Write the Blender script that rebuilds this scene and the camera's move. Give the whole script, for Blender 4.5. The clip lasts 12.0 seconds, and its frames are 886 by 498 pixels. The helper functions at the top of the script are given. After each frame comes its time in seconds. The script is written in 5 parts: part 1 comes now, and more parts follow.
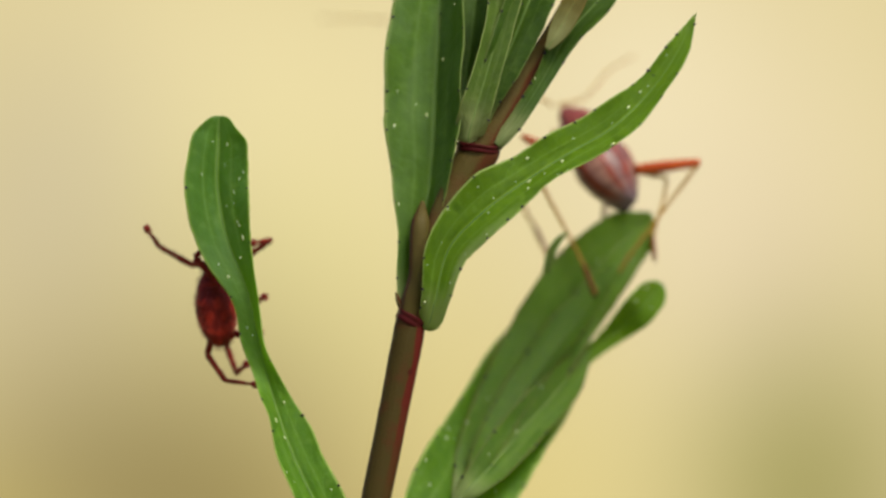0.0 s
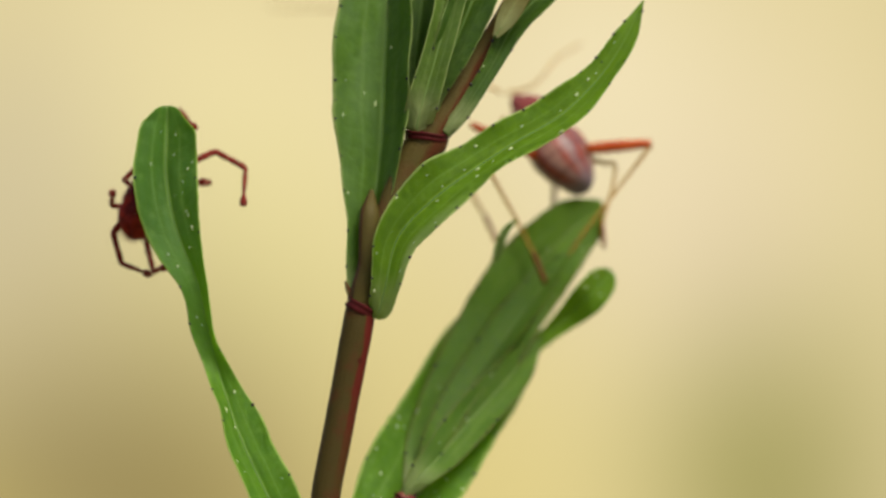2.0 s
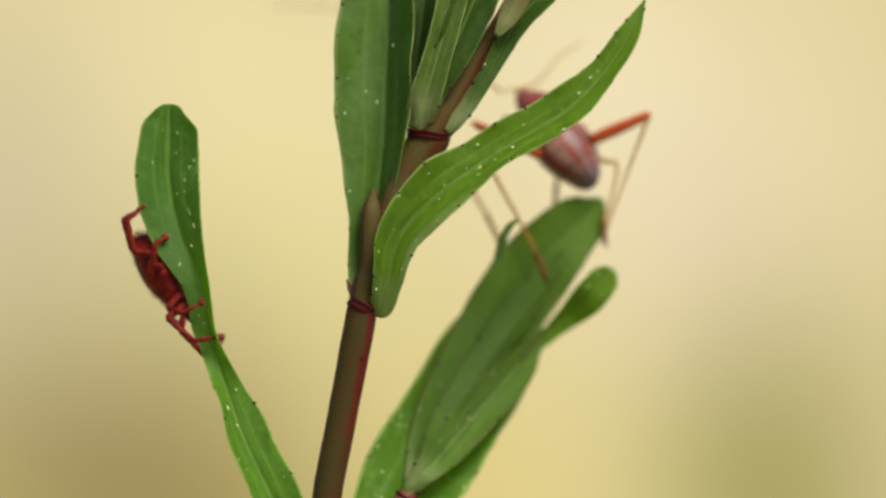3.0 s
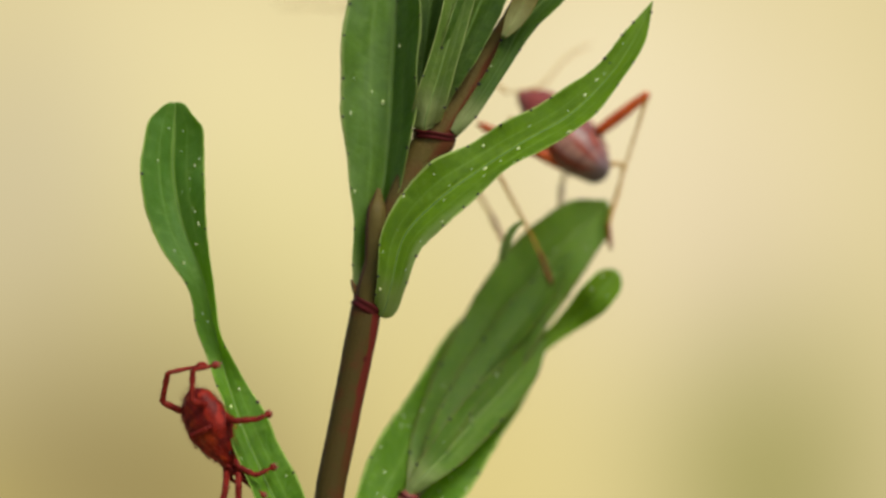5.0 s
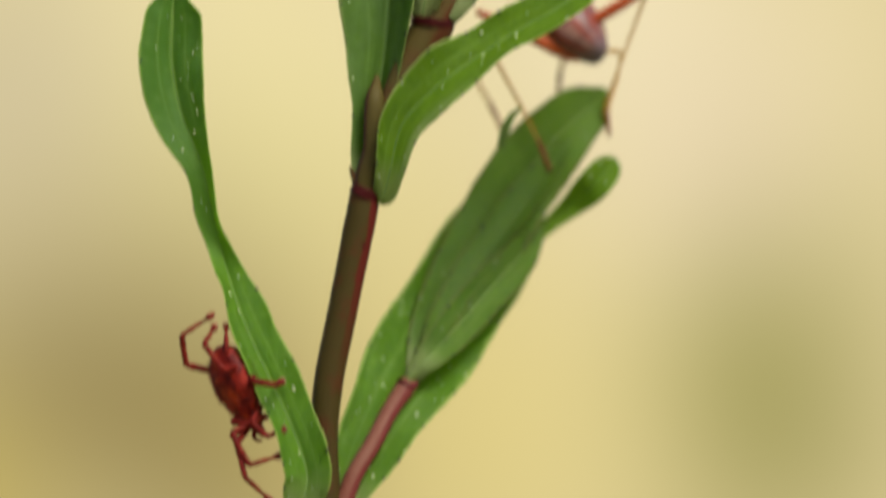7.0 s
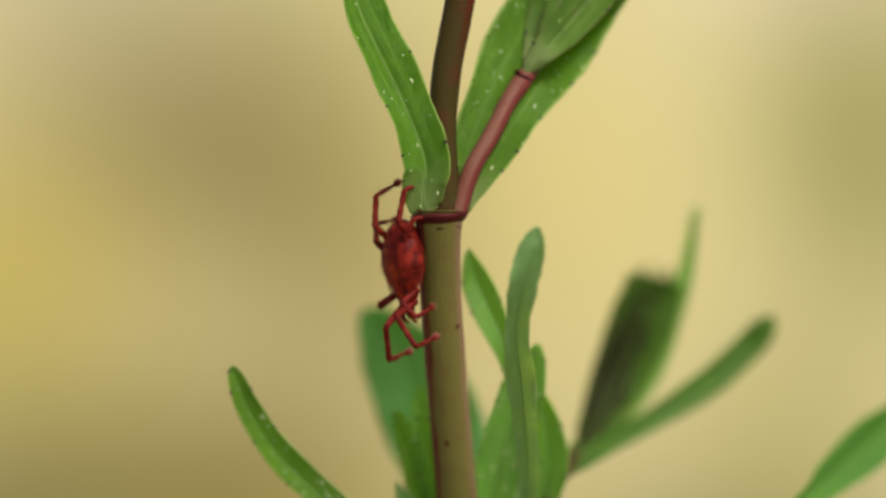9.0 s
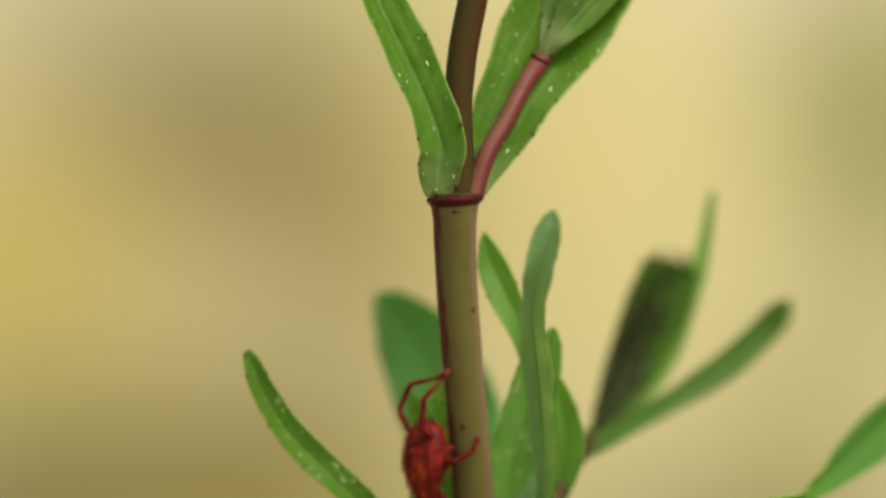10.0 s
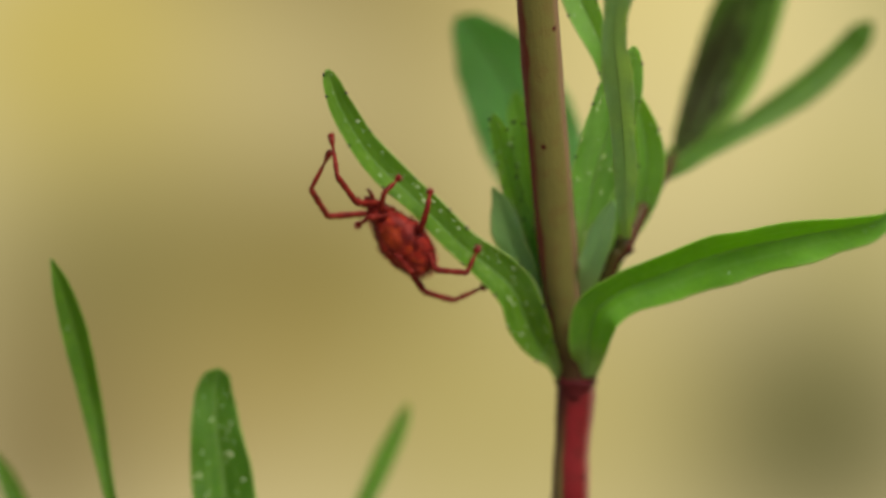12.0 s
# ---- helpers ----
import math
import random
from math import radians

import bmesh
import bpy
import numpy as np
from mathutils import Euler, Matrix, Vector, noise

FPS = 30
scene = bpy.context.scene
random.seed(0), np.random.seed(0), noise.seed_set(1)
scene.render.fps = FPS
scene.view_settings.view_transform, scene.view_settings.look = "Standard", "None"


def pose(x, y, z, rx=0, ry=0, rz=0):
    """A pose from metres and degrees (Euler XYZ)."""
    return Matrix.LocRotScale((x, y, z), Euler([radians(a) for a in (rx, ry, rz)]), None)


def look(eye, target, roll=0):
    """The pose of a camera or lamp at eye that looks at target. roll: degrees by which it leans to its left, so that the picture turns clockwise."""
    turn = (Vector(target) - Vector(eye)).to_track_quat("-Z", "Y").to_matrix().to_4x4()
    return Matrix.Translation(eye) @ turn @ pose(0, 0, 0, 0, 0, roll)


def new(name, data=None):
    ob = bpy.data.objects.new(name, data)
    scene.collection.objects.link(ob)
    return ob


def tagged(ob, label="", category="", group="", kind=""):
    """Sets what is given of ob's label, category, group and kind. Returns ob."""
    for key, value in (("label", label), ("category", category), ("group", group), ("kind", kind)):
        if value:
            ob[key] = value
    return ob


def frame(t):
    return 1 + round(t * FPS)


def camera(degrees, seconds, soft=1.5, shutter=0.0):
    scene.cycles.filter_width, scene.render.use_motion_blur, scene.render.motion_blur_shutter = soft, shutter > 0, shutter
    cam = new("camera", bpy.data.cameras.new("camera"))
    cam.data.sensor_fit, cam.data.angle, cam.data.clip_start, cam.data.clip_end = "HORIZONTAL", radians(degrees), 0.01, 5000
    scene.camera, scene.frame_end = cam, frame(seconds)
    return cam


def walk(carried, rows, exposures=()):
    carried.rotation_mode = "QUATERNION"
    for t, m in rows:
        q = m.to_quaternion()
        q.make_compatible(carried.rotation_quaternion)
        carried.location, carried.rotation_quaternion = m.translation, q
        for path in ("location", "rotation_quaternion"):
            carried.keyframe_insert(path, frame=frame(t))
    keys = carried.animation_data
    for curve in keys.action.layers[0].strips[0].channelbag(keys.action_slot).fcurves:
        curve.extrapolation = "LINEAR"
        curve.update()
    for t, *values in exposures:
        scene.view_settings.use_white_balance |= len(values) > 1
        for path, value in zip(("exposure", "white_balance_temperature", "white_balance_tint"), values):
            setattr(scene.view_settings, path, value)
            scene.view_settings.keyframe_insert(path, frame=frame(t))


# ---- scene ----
cam = camera(7.46, 12.0, soft=2.7, shutter=0.35)
MM = 0.001
PATH = [  # seconds, eye, target (millimetres), roll
    (0.0, (-2.630, -240.638, -8.348), (-1.741, 0.000, 0.425), 0.11),
    (0.2, (-2.575, -240.644, -8.354), (-1.552, 0.000, 0.407), 0.10),
    (0.3, (-2.358, -240.646, -8.454), (-0.814, 0.000, 0.067), 0.10),
    (0.5, (-2.346, -240.652, -8.542), (-0.774, 0.000, -0.232), 0.09),
    (0.7, (-2.323, -240.650, -8.545), (-0.694, 0.000, -0.242), 0.01),
    (0.8, (-2.289, -240.650, -8.525), (-0.582, 0.000, -0.173), -0.03),
    (1.0, (-2.248, -240.648, -8.516), (-0.442, 0.000, -0.143), -0.11),
    (1.2, (-2.154, -240.642, -8.405), (-0.123, 0.000, 0.236), -0.22),
    (1.3, (-2.229, -240.639, -8.433), (-0.376, 0.000, 0.136), -0.27),
    (1.5, (-2.120, -240.633, -8.433), (-0.007, 0.000, 0.136), -0.38),
    (1.7, (-2.120, -240.635, -8.498), (-0.007, 0.000, -0.084), -0.34),
    (2.0, (-2.102, -240.639, -8.471), (0.055, 0.000, 0.007), -0.27),
    (2.2, (-2.067, -240.641, -8.465), (0.175, 0.000, 0.027), -0.17),
    (2.3, (-2.102, -240.641, -8.474), (0.055, 0.000, -0.003), -0.12),
    (2.5, (-2.156, -240.643, -8.484), (-0.127, 0.000, -0.035), -0.02),
    (2.7, (-2.139, -240.641, -8.486), (-0.071, 0.000, -0.044), -0.23),
    (4.3, (-2.064, -240.640, -8.492), (0.185, 0.000, -0.064), -0.22),
    (4.5, (-2.189, -240.640, -8.487), (-0.241, 0.000, -0.048), 0.28),
    (4.7, (-2.210, -240.639, -8.487), (-0.311, 0.000, -0.048), 0.30),
    (4.8, (-2.250, -240.639, -8.485), (-0.449, 0.000, -0.041), 0.30),
    (5.0, (-2.168, -240.638, -8.479), (-0.170, 0.000, -0.021), 0.32),
    (5.2, (-2.015, -240.640, -8.482), (0.349, 0.000, -0.031), 0.19),
    (5.3, (-1.965, -240.640, -8.479), (0.519, 0.000, -0.020), 0.13),
    (5.5, (-2.118, -240.642, -8.473), (0.000, 0.000, -0.000), -0.00),
    (5.7, (-2.004, -240.641, -8.496), (0.389, 0.000, -0.080), 0.02),
    (5.8, (-2.090, -240.640, -8.498), (0.094, 0.000, -0.084), 0.03),
    (6.0, (-2.014, -240.639, -8.466), (0.353, 0.000, 0.026), 0.05),
    (6.2, (-2.137, -240.638, -8.487), (-0.066, 0.000, -0.044), -0.04),
    (6.3, (-2.097, -240.637, -8.432), (0.075, 0.000, 0.137), -0.08),
    (6.5, (-1.997, -240.636, -8.450), (0.414, 0.000, 0.077), -0.17),
    (6.6, (-2.208, -240.641, -8.523), (-0.304, 0.000, -0.168), -0.10),
    (6.7, (-2.173, -240.645, -8.505), (-0.184, 0.000, -0.108), -0.03),
    (6.8, (-2.163, -240.691, -9.106), (-0.152, 0.000, -2.149), 0.04),
    (6.9, (-2.095, -240.701, -9.277), (0.083, 0.000, -2.729), 0.11),
    (7.0, (-2.150, -240.724, -9.661), (-0.105, 0.000, -4.033), 0.18),
    (7.1, (-2.078, -240.747, -10.185), (0.139, 0.000, -5.817), -0.21),
    (7.2, (-2.013, -240.751, -10.333), (0.362, 0.000, -6.323), -0.30),
    (7.3, (-2.151, -240.764, -10.656), (-0.107, 0.000, -7.423), -0.38),
    (7.4, (-2.442, -240.782, -11.251), (-1.097, 0.000, -9.448), -0.46),
    (7.5, (-2.617, -240.779, -11.693), (-1.695, 0.000, -10.953), -0.74),
    (7.7, (-2.939, -240.787, -12.449), (-2.791, 0.000, -13.531), -0.55),
    (9.3, (-3.446, -240.782, -12.868), (-4.520, 0.000, -14.959), -0.47),
    (9.4, (-3.183, -240.775, -12.857), (-3.624, 0.000, -14.916), -0.70),
    (9.5, (-3.242, -240.770, -12.862), (-3.824, 0.000, -14.936), -0.76),
    (9.6, (-3.351, -240.680, -12.860), (-4.193, 0.000, -14.926), -0.70),
    (9.7, (-3.385, -240.580, -12.860), (-4.309, 0.000, -14.926), -0.63),
    (9.8, (-3.509, -240.490, -12.913), (-4.732, 0.000, -15.106), -0.56),
    (9.9, (-3.451, -240.390, -12.910), (-4.533, 0.000, -15.096), -0.50),
    (10.0, (-3.551, -240.297, -13.042), (-4.869, 0.000, -15.535), -0.43),
    (10.1, (-3.447, -240.190, -13.237), (-4.520, 0.000, -16.211), -0.36),
    (10.2, (-3.561, -240.092, -13.439), (-4.909, 0.000, -16.897), -0.28),
    (10.3, (-3.609, -239.980, -13.907), (-5.070, 0.000, -18.490), -0.20),
    (10.4, (-3.749, -239.870, -13.977), (-5.546, 0.000, -18.729), -0.12),
    (10.5, (-3.949, -239.762, -14.389), (-6.201, 0.000, -20.058), -0.05),
    (10.6, (-4.072, -239.648, -14.389), (-6.620, 0.000, -20.058), -0.17),
    (10.7, (-3.926, -239.535, -14.506), (-6.121, 0.000, -20.457), -0.29),
    (10.8, (-3.987, -239.421, -15.156), (-6.319, 0.000, -22.611), -0.41),
    (10.9, (-4.150, -239.300, -15.128), (-6.911, 0.000, -22.644), 0.00),
    (11.0, (-4.272, -239.194, -15.600), (-7.268, 0.000, -24.073), 0.32),
    (11.1, (-4.237, -239.174, -15.612), (-7.148, 0.000, -24.113), 0.35),
    (11.2, (-4.178, -239.153, -15.782), (-6.949, 0.000, -24.692), 0.38),
    (11.3, (-4.475, -239.133, -16.112), (-7.944, 0.000, -25.784), 0.41),
    (11.4, (-4.571, -239.136, -16.076), (-8.271, 0.000, -25.668), 0.41),
    (11.5, (-4.477, -239.139, -16.053), (-7.952, 0.000, -25.588), 0.41),
    (11.6, (-4.536, -239.139, -16.006), (-8.152, 0.000, -25.428), 0.20),
    (11.7, (-4.532, -239.139, -15.947), (-8.210, 0.000, -25.430), 0.00),
    (12.0, (-4.433, -239.139, -16.008), (-7.805, 0.000, -25.435), -0.61),
]
walk(cam, [(t, look(Vector(e) * MM, Vector(c) * MM, r)) for t, e, c, r in PATH])
# macro lens: the aperture is 12 mm wide, focused on the plant's stem
cam.data.dof.use_dof = True
cam.data.dof.focus_distance = 239.8 * MM
cam.data.dof.aperture_fstop = cam.data.lens / 12.0

# ---- light: hazy sun high before the plant, to the right, bright hazy sky ----
SUN_ELEVATION, SUN_TURN = 50.0, 148.0
world = bpy.data.worlds.new("world")
scene.world = world
world.use_nodes = True
sky = world.node_tree.nodes.new("ShaderNodeTexSky")
sky.sky_type, sky.sun_disc = "NISHITA", False
sky.sun_elevation, sky.sun_rotation = radians(SUN_ELEVATION), radians(SUN_TURN)
sky.dust_density, sky.air_density = 3.0, 1.0
world.node_tree.nodes["Background"].inputs["Strength"].default_value = 0.15
world.node_tree.links.new(sky.outputs["Color"], world.node_tree.nodes["Background"].inputs["Color"])
sun_data = bpy.data.lights.new("sun", "SUN")
sun_data.energy, sun_data.angle, sun_data.color = 4.6, radians(25), (1.0, 0.94, 0.80)
sun = new("sun", sun_data)
az = radians(SUN_TURN)
sun_way = Vector((math.sin(az) * math.cos(radians(SUN_ELEVATION)), math.cos(az) * math.cos(radians(SUN_ELEVATION)), math.sin(radians(SUN_ELEVATION))))
sun.matrix_world = look(sun_way, (0, 0, 0))


# ---- materials ----
class Nodes:
    """A small writer of node materials."""

    def __init__(self, name):
        self.mat = bpy.data.materials.new(name)
        self.mat.use_nodes = True
        self.tree = self.mat.node_tree
        self.tree.nodes.clear()
        self.out = self.tree.nodes.new("ShaderNodeOutputMaterial")

    def add(self, kind, sets=None, **inputs):
        n = self.tree.nodes.new(kind)
        for key, value in (sets or {}).items():
            setattr(n, key, value)
        for key, value in inputs.items():
            self.put(n, key.replace("_", " "), value)
        return n

    def put(self, n, key, value):
        sock = n.inputs[int(key)] if key.isdigit() else n.inputs[key]
        if isinstance(value, bpy.types.NodeSocket):
            self.tree.links.new(value, sock)
        else:
            sock.default_value = value

    def math(self, op, a, b=0.0, clamp=False):
        n = self.tree.nodes.new("ShaderNodeMath")
        n.operation, n.use_clamp = op, clamp
        self.put(n, "0", a)
        self.put(n, "1", b)
        return n.outputs[0]

    def mix(self, fac, a, b):
        n = self.tree.nodes.new("ShaderNodeMix")
        n.data_type = "RGBA"
        for key, value in ((0, fac), (6, a), (7, b)):
            if isinstance(value, bpy.types.NodeSocket):
                self.tree.links.new(value, n.inputs[key])
            else:
                n.inputs[key].default_value = value
        return n.outputs[2]

    def step(self, value, low, high):
        """1 below low, 0 above high, smooth between."""
        n = self.add("ShaderNodeMapRange", {"interpolation_type": "SMOOTHSTEP"}, Value=value)
        for key, v in (("From Min", low), ("From Max", high), ("To Min", 1.0), ("To Max", 0.0)):
            n.inputs[key].default_value = v
        return n.outputs[0]

    def uv(self, name):
        n = self.add("ShaderNodeUVMap", {"uv_map": name})
        return n.outputs[0]

    def split(self, vector):
        return self.add("ShaderNodeSeparateXYZ", Vector=vector).outputs

    def noise(self, vector, scale, detail=3.0):
        n = self.add("ShaderNodeTexNoise", Scale=scale, Detail=detail)
        if vector is not None:
            self.put(n, "Vector", vector)
        return n.outputs[0]

    def bump(self, height, strength, distance):
        return self.add("ShaderNodeBump", Strength=strength, Distance=distance, Height=height).outputs[0]

    def done(self, shader):
        self.tree.links.new(shader, self.out.inputs[0])
        return self.mat


def rgb(r, g, b):
    return (r, g, b, 1.0)


def leaf_material(name, dark, light, rib, clear=0.52, stain=None, gloss=0.28, sheen_amount=0.05, edge=None, lip=None, tip=None, warm=1.0, foot=0.65):
    m = Nodes(name)
    chart, rel = m.uv("chart"), m.split(m.uv("rel"))
    side = m.math("ABSOLUTE", rel[0])
    colour = m.mix(m.noise(chart, 1.3), rgb(*dark), rgb(*light))
    colour = m.mix(m.math("MULTIPLY", m.add("ShaderNodeObjectInfo").outputs["Random"], 0.35), colour, rgb(*light))
    if tip:
        colour = m.mix(m.math("SUBTRACT", 1.0, m.step(rel[1], 0.5, 0.8)), colour, rgb(*tip))
    mottle = m.noise(chart, 3.2, 5.0)
    colour = m.mix(m.math("MULTIPLY", m.step(mottle, 0.38, 0.60), 0.45), colour, rgb(dark[0] * 0.65, dark[1] * 0.72, dark[2]))
    # pale soft sheen painted into the colour in broad patches
    sheen_patch = m.noise(m.add("ShaderNodeMapping", Vector=chart, Scale=(1.2, 0.35, 1.0)).outputs[0], 1.0, 3.0)
    colour = m.mix(m.math("MULTIPLY", m.step(sheen_patch, 0.62, 0.38), sheen_amount), colour, rgb(0.20, 0.30, 0.15))
    # net of veins running out from the midrib, with two long veins beside it
    slant = m.math("SUBTRACT", m.math("MULTIPLY", m.split(chart)[1], 5.0), m.math("MULTIPLY", side, 6.0))
    wander = m.math("MULTIPLY", m.noise(chart, 1.5), 7.0)
    veins = m.math("POWER", m.math("ABSOLUTE", m.math("SINE", m.math("ADD", slant, wander))), 10.0)
    colour = m.mix(m.math("MULTIPLY", veins, 0.07), colour, rgb(*rib))
    long_vein = m.step(m.math("ABSOLUTE", m.math("SUBTRACT", side, m.math("ADD", 0.36, m.math("MULTIPLY", m.noise(chart, 0.5), 0.14)))), 0.01, 0.05)
    colour = m.mix(m.math("MULTIPLY", long_vein, 0.3), colour, rgb(*rib))
    midrib = m.step(side, 0.02, 0.08)
    colour = m.mix(m.math("MULTIPLY", midrib, 0.7), colour, rgb(*rib))
    base = m.math("MULTIPLY", foot, m.step(m.math("ADD", m.split(m.uv("reach"))[0], m.math("MULTIPLY", m.noise(chart, 3.0), 0.6)), 0.8, 2.3))
    colour = m.mix(base, colour, rgb(0.36, 0.40, 0.18))
    streak = m.noise(m.add("ShaderNodeMapping", Vector=chart, Scale=(5.0, 0.25, 1.0)).outputs[0], 1.0, 3.0)
    colour = m.mix(m.math("MULTIPLY", m.step(streak, 0.4, 0.62), 0.3), colour, rgb(*dark))
    # fine pores, and soft pale spots of glands deep in the blade
    pore = m.add("ShaderNodeTexVoronoi", {"voronoi_dimensions": "2D"}, Vector=chart, Scale=9.0).outputs[0]
    colour = m.mix(m.math("MULTIPLY", m.step(pore, 0.1, 0.3), 0.12), colour, rgb(*rib))
    cells = m.add("ShaderNodeTexVoronoi", {"voronoi_dimensions": "2D"}, Vector=chart, Scale=1.6, Randomness=1.0)
    deep = m.math("MULTIPLY", m.step(cells.outputs["Distance"], 0.06, 0.26), m.math("GREATER_THAN", m.split(cells.outputs["Color"])[0], 0.55))
    colour = m.mix(m.math("MULTIPLY", deep, 0.16), colour, rgb(*rib))
    rim = edge or (rib[0] * 1.1, rib[1] * 0.95, rib[2])
    margin = m.step(m.math("SUBTRACT", 1.0, side), 0.03, 0.085)
    colour = m.mix(m.math("MULTIPLY", margin, m.math("ADD", 0.35, m.noise(chart, 2.5), True)), colour, rgb(*rim))
    if lip:
        # pale thickened lower margin, fading along the blade
        band = m.step(m.math("SUBTRACT", 1.0, rel[0]), 0.22, 0.5)
        near = m.step(m.math("ADD", rel[1], m.math("MULTIPLY", m.noise(chart, 1.0), 0.2)), 0.22, 0.62)
        colour = m.mix(m.math("MULTIPLY", m.math("MULTIPLY", band, near), 0.8), colour, rgb(*lip))
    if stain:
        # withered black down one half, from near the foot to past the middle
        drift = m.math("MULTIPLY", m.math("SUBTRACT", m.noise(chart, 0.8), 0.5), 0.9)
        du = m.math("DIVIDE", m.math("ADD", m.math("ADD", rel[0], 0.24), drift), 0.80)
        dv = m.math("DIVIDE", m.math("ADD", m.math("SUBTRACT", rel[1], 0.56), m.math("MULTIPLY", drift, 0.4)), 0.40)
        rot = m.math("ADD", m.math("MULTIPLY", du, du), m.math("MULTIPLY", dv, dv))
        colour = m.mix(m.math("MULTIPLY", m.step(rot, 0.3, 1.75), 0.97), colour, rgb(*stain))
    relief = m.math("ADD", m.noise(chart, 14.0, 4.0), m.math("MULTIPLY", veins, -0.4))
    relief = m.math("ADD", relief, m.math("MULTIPLY", m.noise(m.add("ShaderNodeMapping", Vector=chart, Scale=(3.0, 0.5, 1.0)).outputs[0], 1.0, 2.0), 2.5))
    normal = m.bump(relief, 0.35, 0.0001)
    face = m.add("ShaderNodeBsdfPrincipled", Base_Color=colour, Roughness=m.math("ADD", 0.42, m.math("MULTIPLY", mottle, 0.25)), Normal=normal, Specular_IOR_Level=gloss)
    glow = m.add("ShaderNodeBsdfTranslucent", Color=m.mix(0.75, colour, rgb(min(light[0] * 3.2 * warm, 0.8), min(light[1] * 2.4, 0.8), light[2] * 0.8 / warm)))
    both = m.add("ShaderNodeMixShader")
    if stain:
        clear = m.math("MULTIPLY", m.math("SUBTRACT", 1.0, m.step(rot, 0.25, 1.5)), clear)
    m.put(both, "0", clear)
    m.put(both, "1", face.outputs[0])
    m.put(both, "2", glow.outputs[0])
    return m.done(both.outputs[0])


def stem_material(name, core, flank, where=0.0, width=1.0, sheen=0.42, far=None, pale=None, far_at=None, stain=0.35, fade=None, foot=None):
    """core colour; flank colour in a band round the turn `where`; far: colour of a thin line on the side opposite; pale: a light stripe beside the band."""
    m = Nodes(name)
    chart, rel = m.uv("chart"), m.split(m.uv("rel"))
    grain = m.noise(m.add("ShaderNodeMapping", Vector=chart, Scale=(6.0, 0.5, 1.0)).outputs[0], 2.0, 4.0)
    slow = m.noise(m.add("ShaderNodeMapping", Vector=chart, Scale=(0.6, 0.3, 1.0)).outputs[0], 1.0, 2.0)

    def off(turn):
        return m.math("ABSOLUTE", m.math("SUBTRACT", m.math("FRACT", m.math("ADD", rel[0], 0.5 - turn)), 0.5))

    blotch = m.noise(chart, 1.1, 4.0)
    colour = m.mix(m.math("MULTIPLY", grain, 0.35), rgb(*core), rgb(core[0] * 1.5, core[1] * 1.4, core[2] * 1.3))
    colour = m.mix(m.math("MULTIPLY", m.step(blotch, 0.36, 0.52), stain), colour, rgb(*flank))
    ragged = m.math("ADD", m.math("MULTIPLY", m.math("SUBTRACT", grain, 0.5), 0.07), m.math("MULTIPLY", m.math("SUBTRACT", slow, 0.5), 0.16))
    red = m.step(m.math("ADD", off(where), ragged), 0.11 * width, 0.16 * width)
    if fade:
        red = m.math("MULTIPLY", red, m.math("SUBTRACT", 1.0, m.step(rel[1], *fade)))
    colour = m.mix(m.math("MULTIPLY", red, 0.9), colour, rgb(*flank))
    if foot:
        low = m.step(m.math("SUBTRACT", m.math("SUBTRACT", 1.0, rel[1]), m.math("MULTIPLY", ragged, 0.5)), 0.03, 0.17)
        colour = m.mix(m.math("MULTIPLY", low, 0.9), colour, rgb(*foot))
    if far:
        line = m.step(m.math("ADD", off(where + 0.5 if far_at is None else far_at), m.math("MULTIPLY", ragged, 0.6)), 0.05, 0.12)
        colour = m.mix(m.math("MULTIPLY", line, 0.8), colour, rgb(*far))
    if pale:
        stripe = m.step(m.math("ADD", off(where - 0.1), m.math("MULTIPLY", ragged, 0.3)), 0.02, 0.05)
        colour = m.mix(m.math("MULTIPLY", stripe, m.step(rel[1], 0.055, 0.012)), colour, rgb(*pale))
    speck = m.add("ShaderNodeTexVoronoi", {"voronoi_dimensions": "2D"}, Vector=chart, Scale=0.9)
    rare = m.math("GREATER_THAN", m.split(speck.outputs["Color"])[1], 0.8)
    colour = m.mix(m.math("MULTIPLY", m.step(speck.outputs["Distance"], 0.04, 0.14), rare), colour, rgb(flank[0] * 0.5, flank[1] * 0.5, flank[2] * 0.5))
    fleck = m.add("ShaderNodeTexVoronoi", {"voronoi_dimensions": "2D"}, Vector=chart, Scale=14.0).outputs[0]
    colour = m.mix(m.math("MULTIPLY", m.step(fleck, 0.1, 0.4), 0.12), colour, rgb(core[0] * 1.8, core[1] * 1.7, core[2] * 1.4))
    normal = m.bump(m.math("ADD", grain, m.noise(chart, 9.0)), 0.35, 0.00008)
    shader = m.add("ShaderNodeBsdfPrincipled", Base_Color=colour, Roughness=sheen, Normal=normal, Specular_IOR_Level=0.09)
    return m.done(shader.outputs[0])


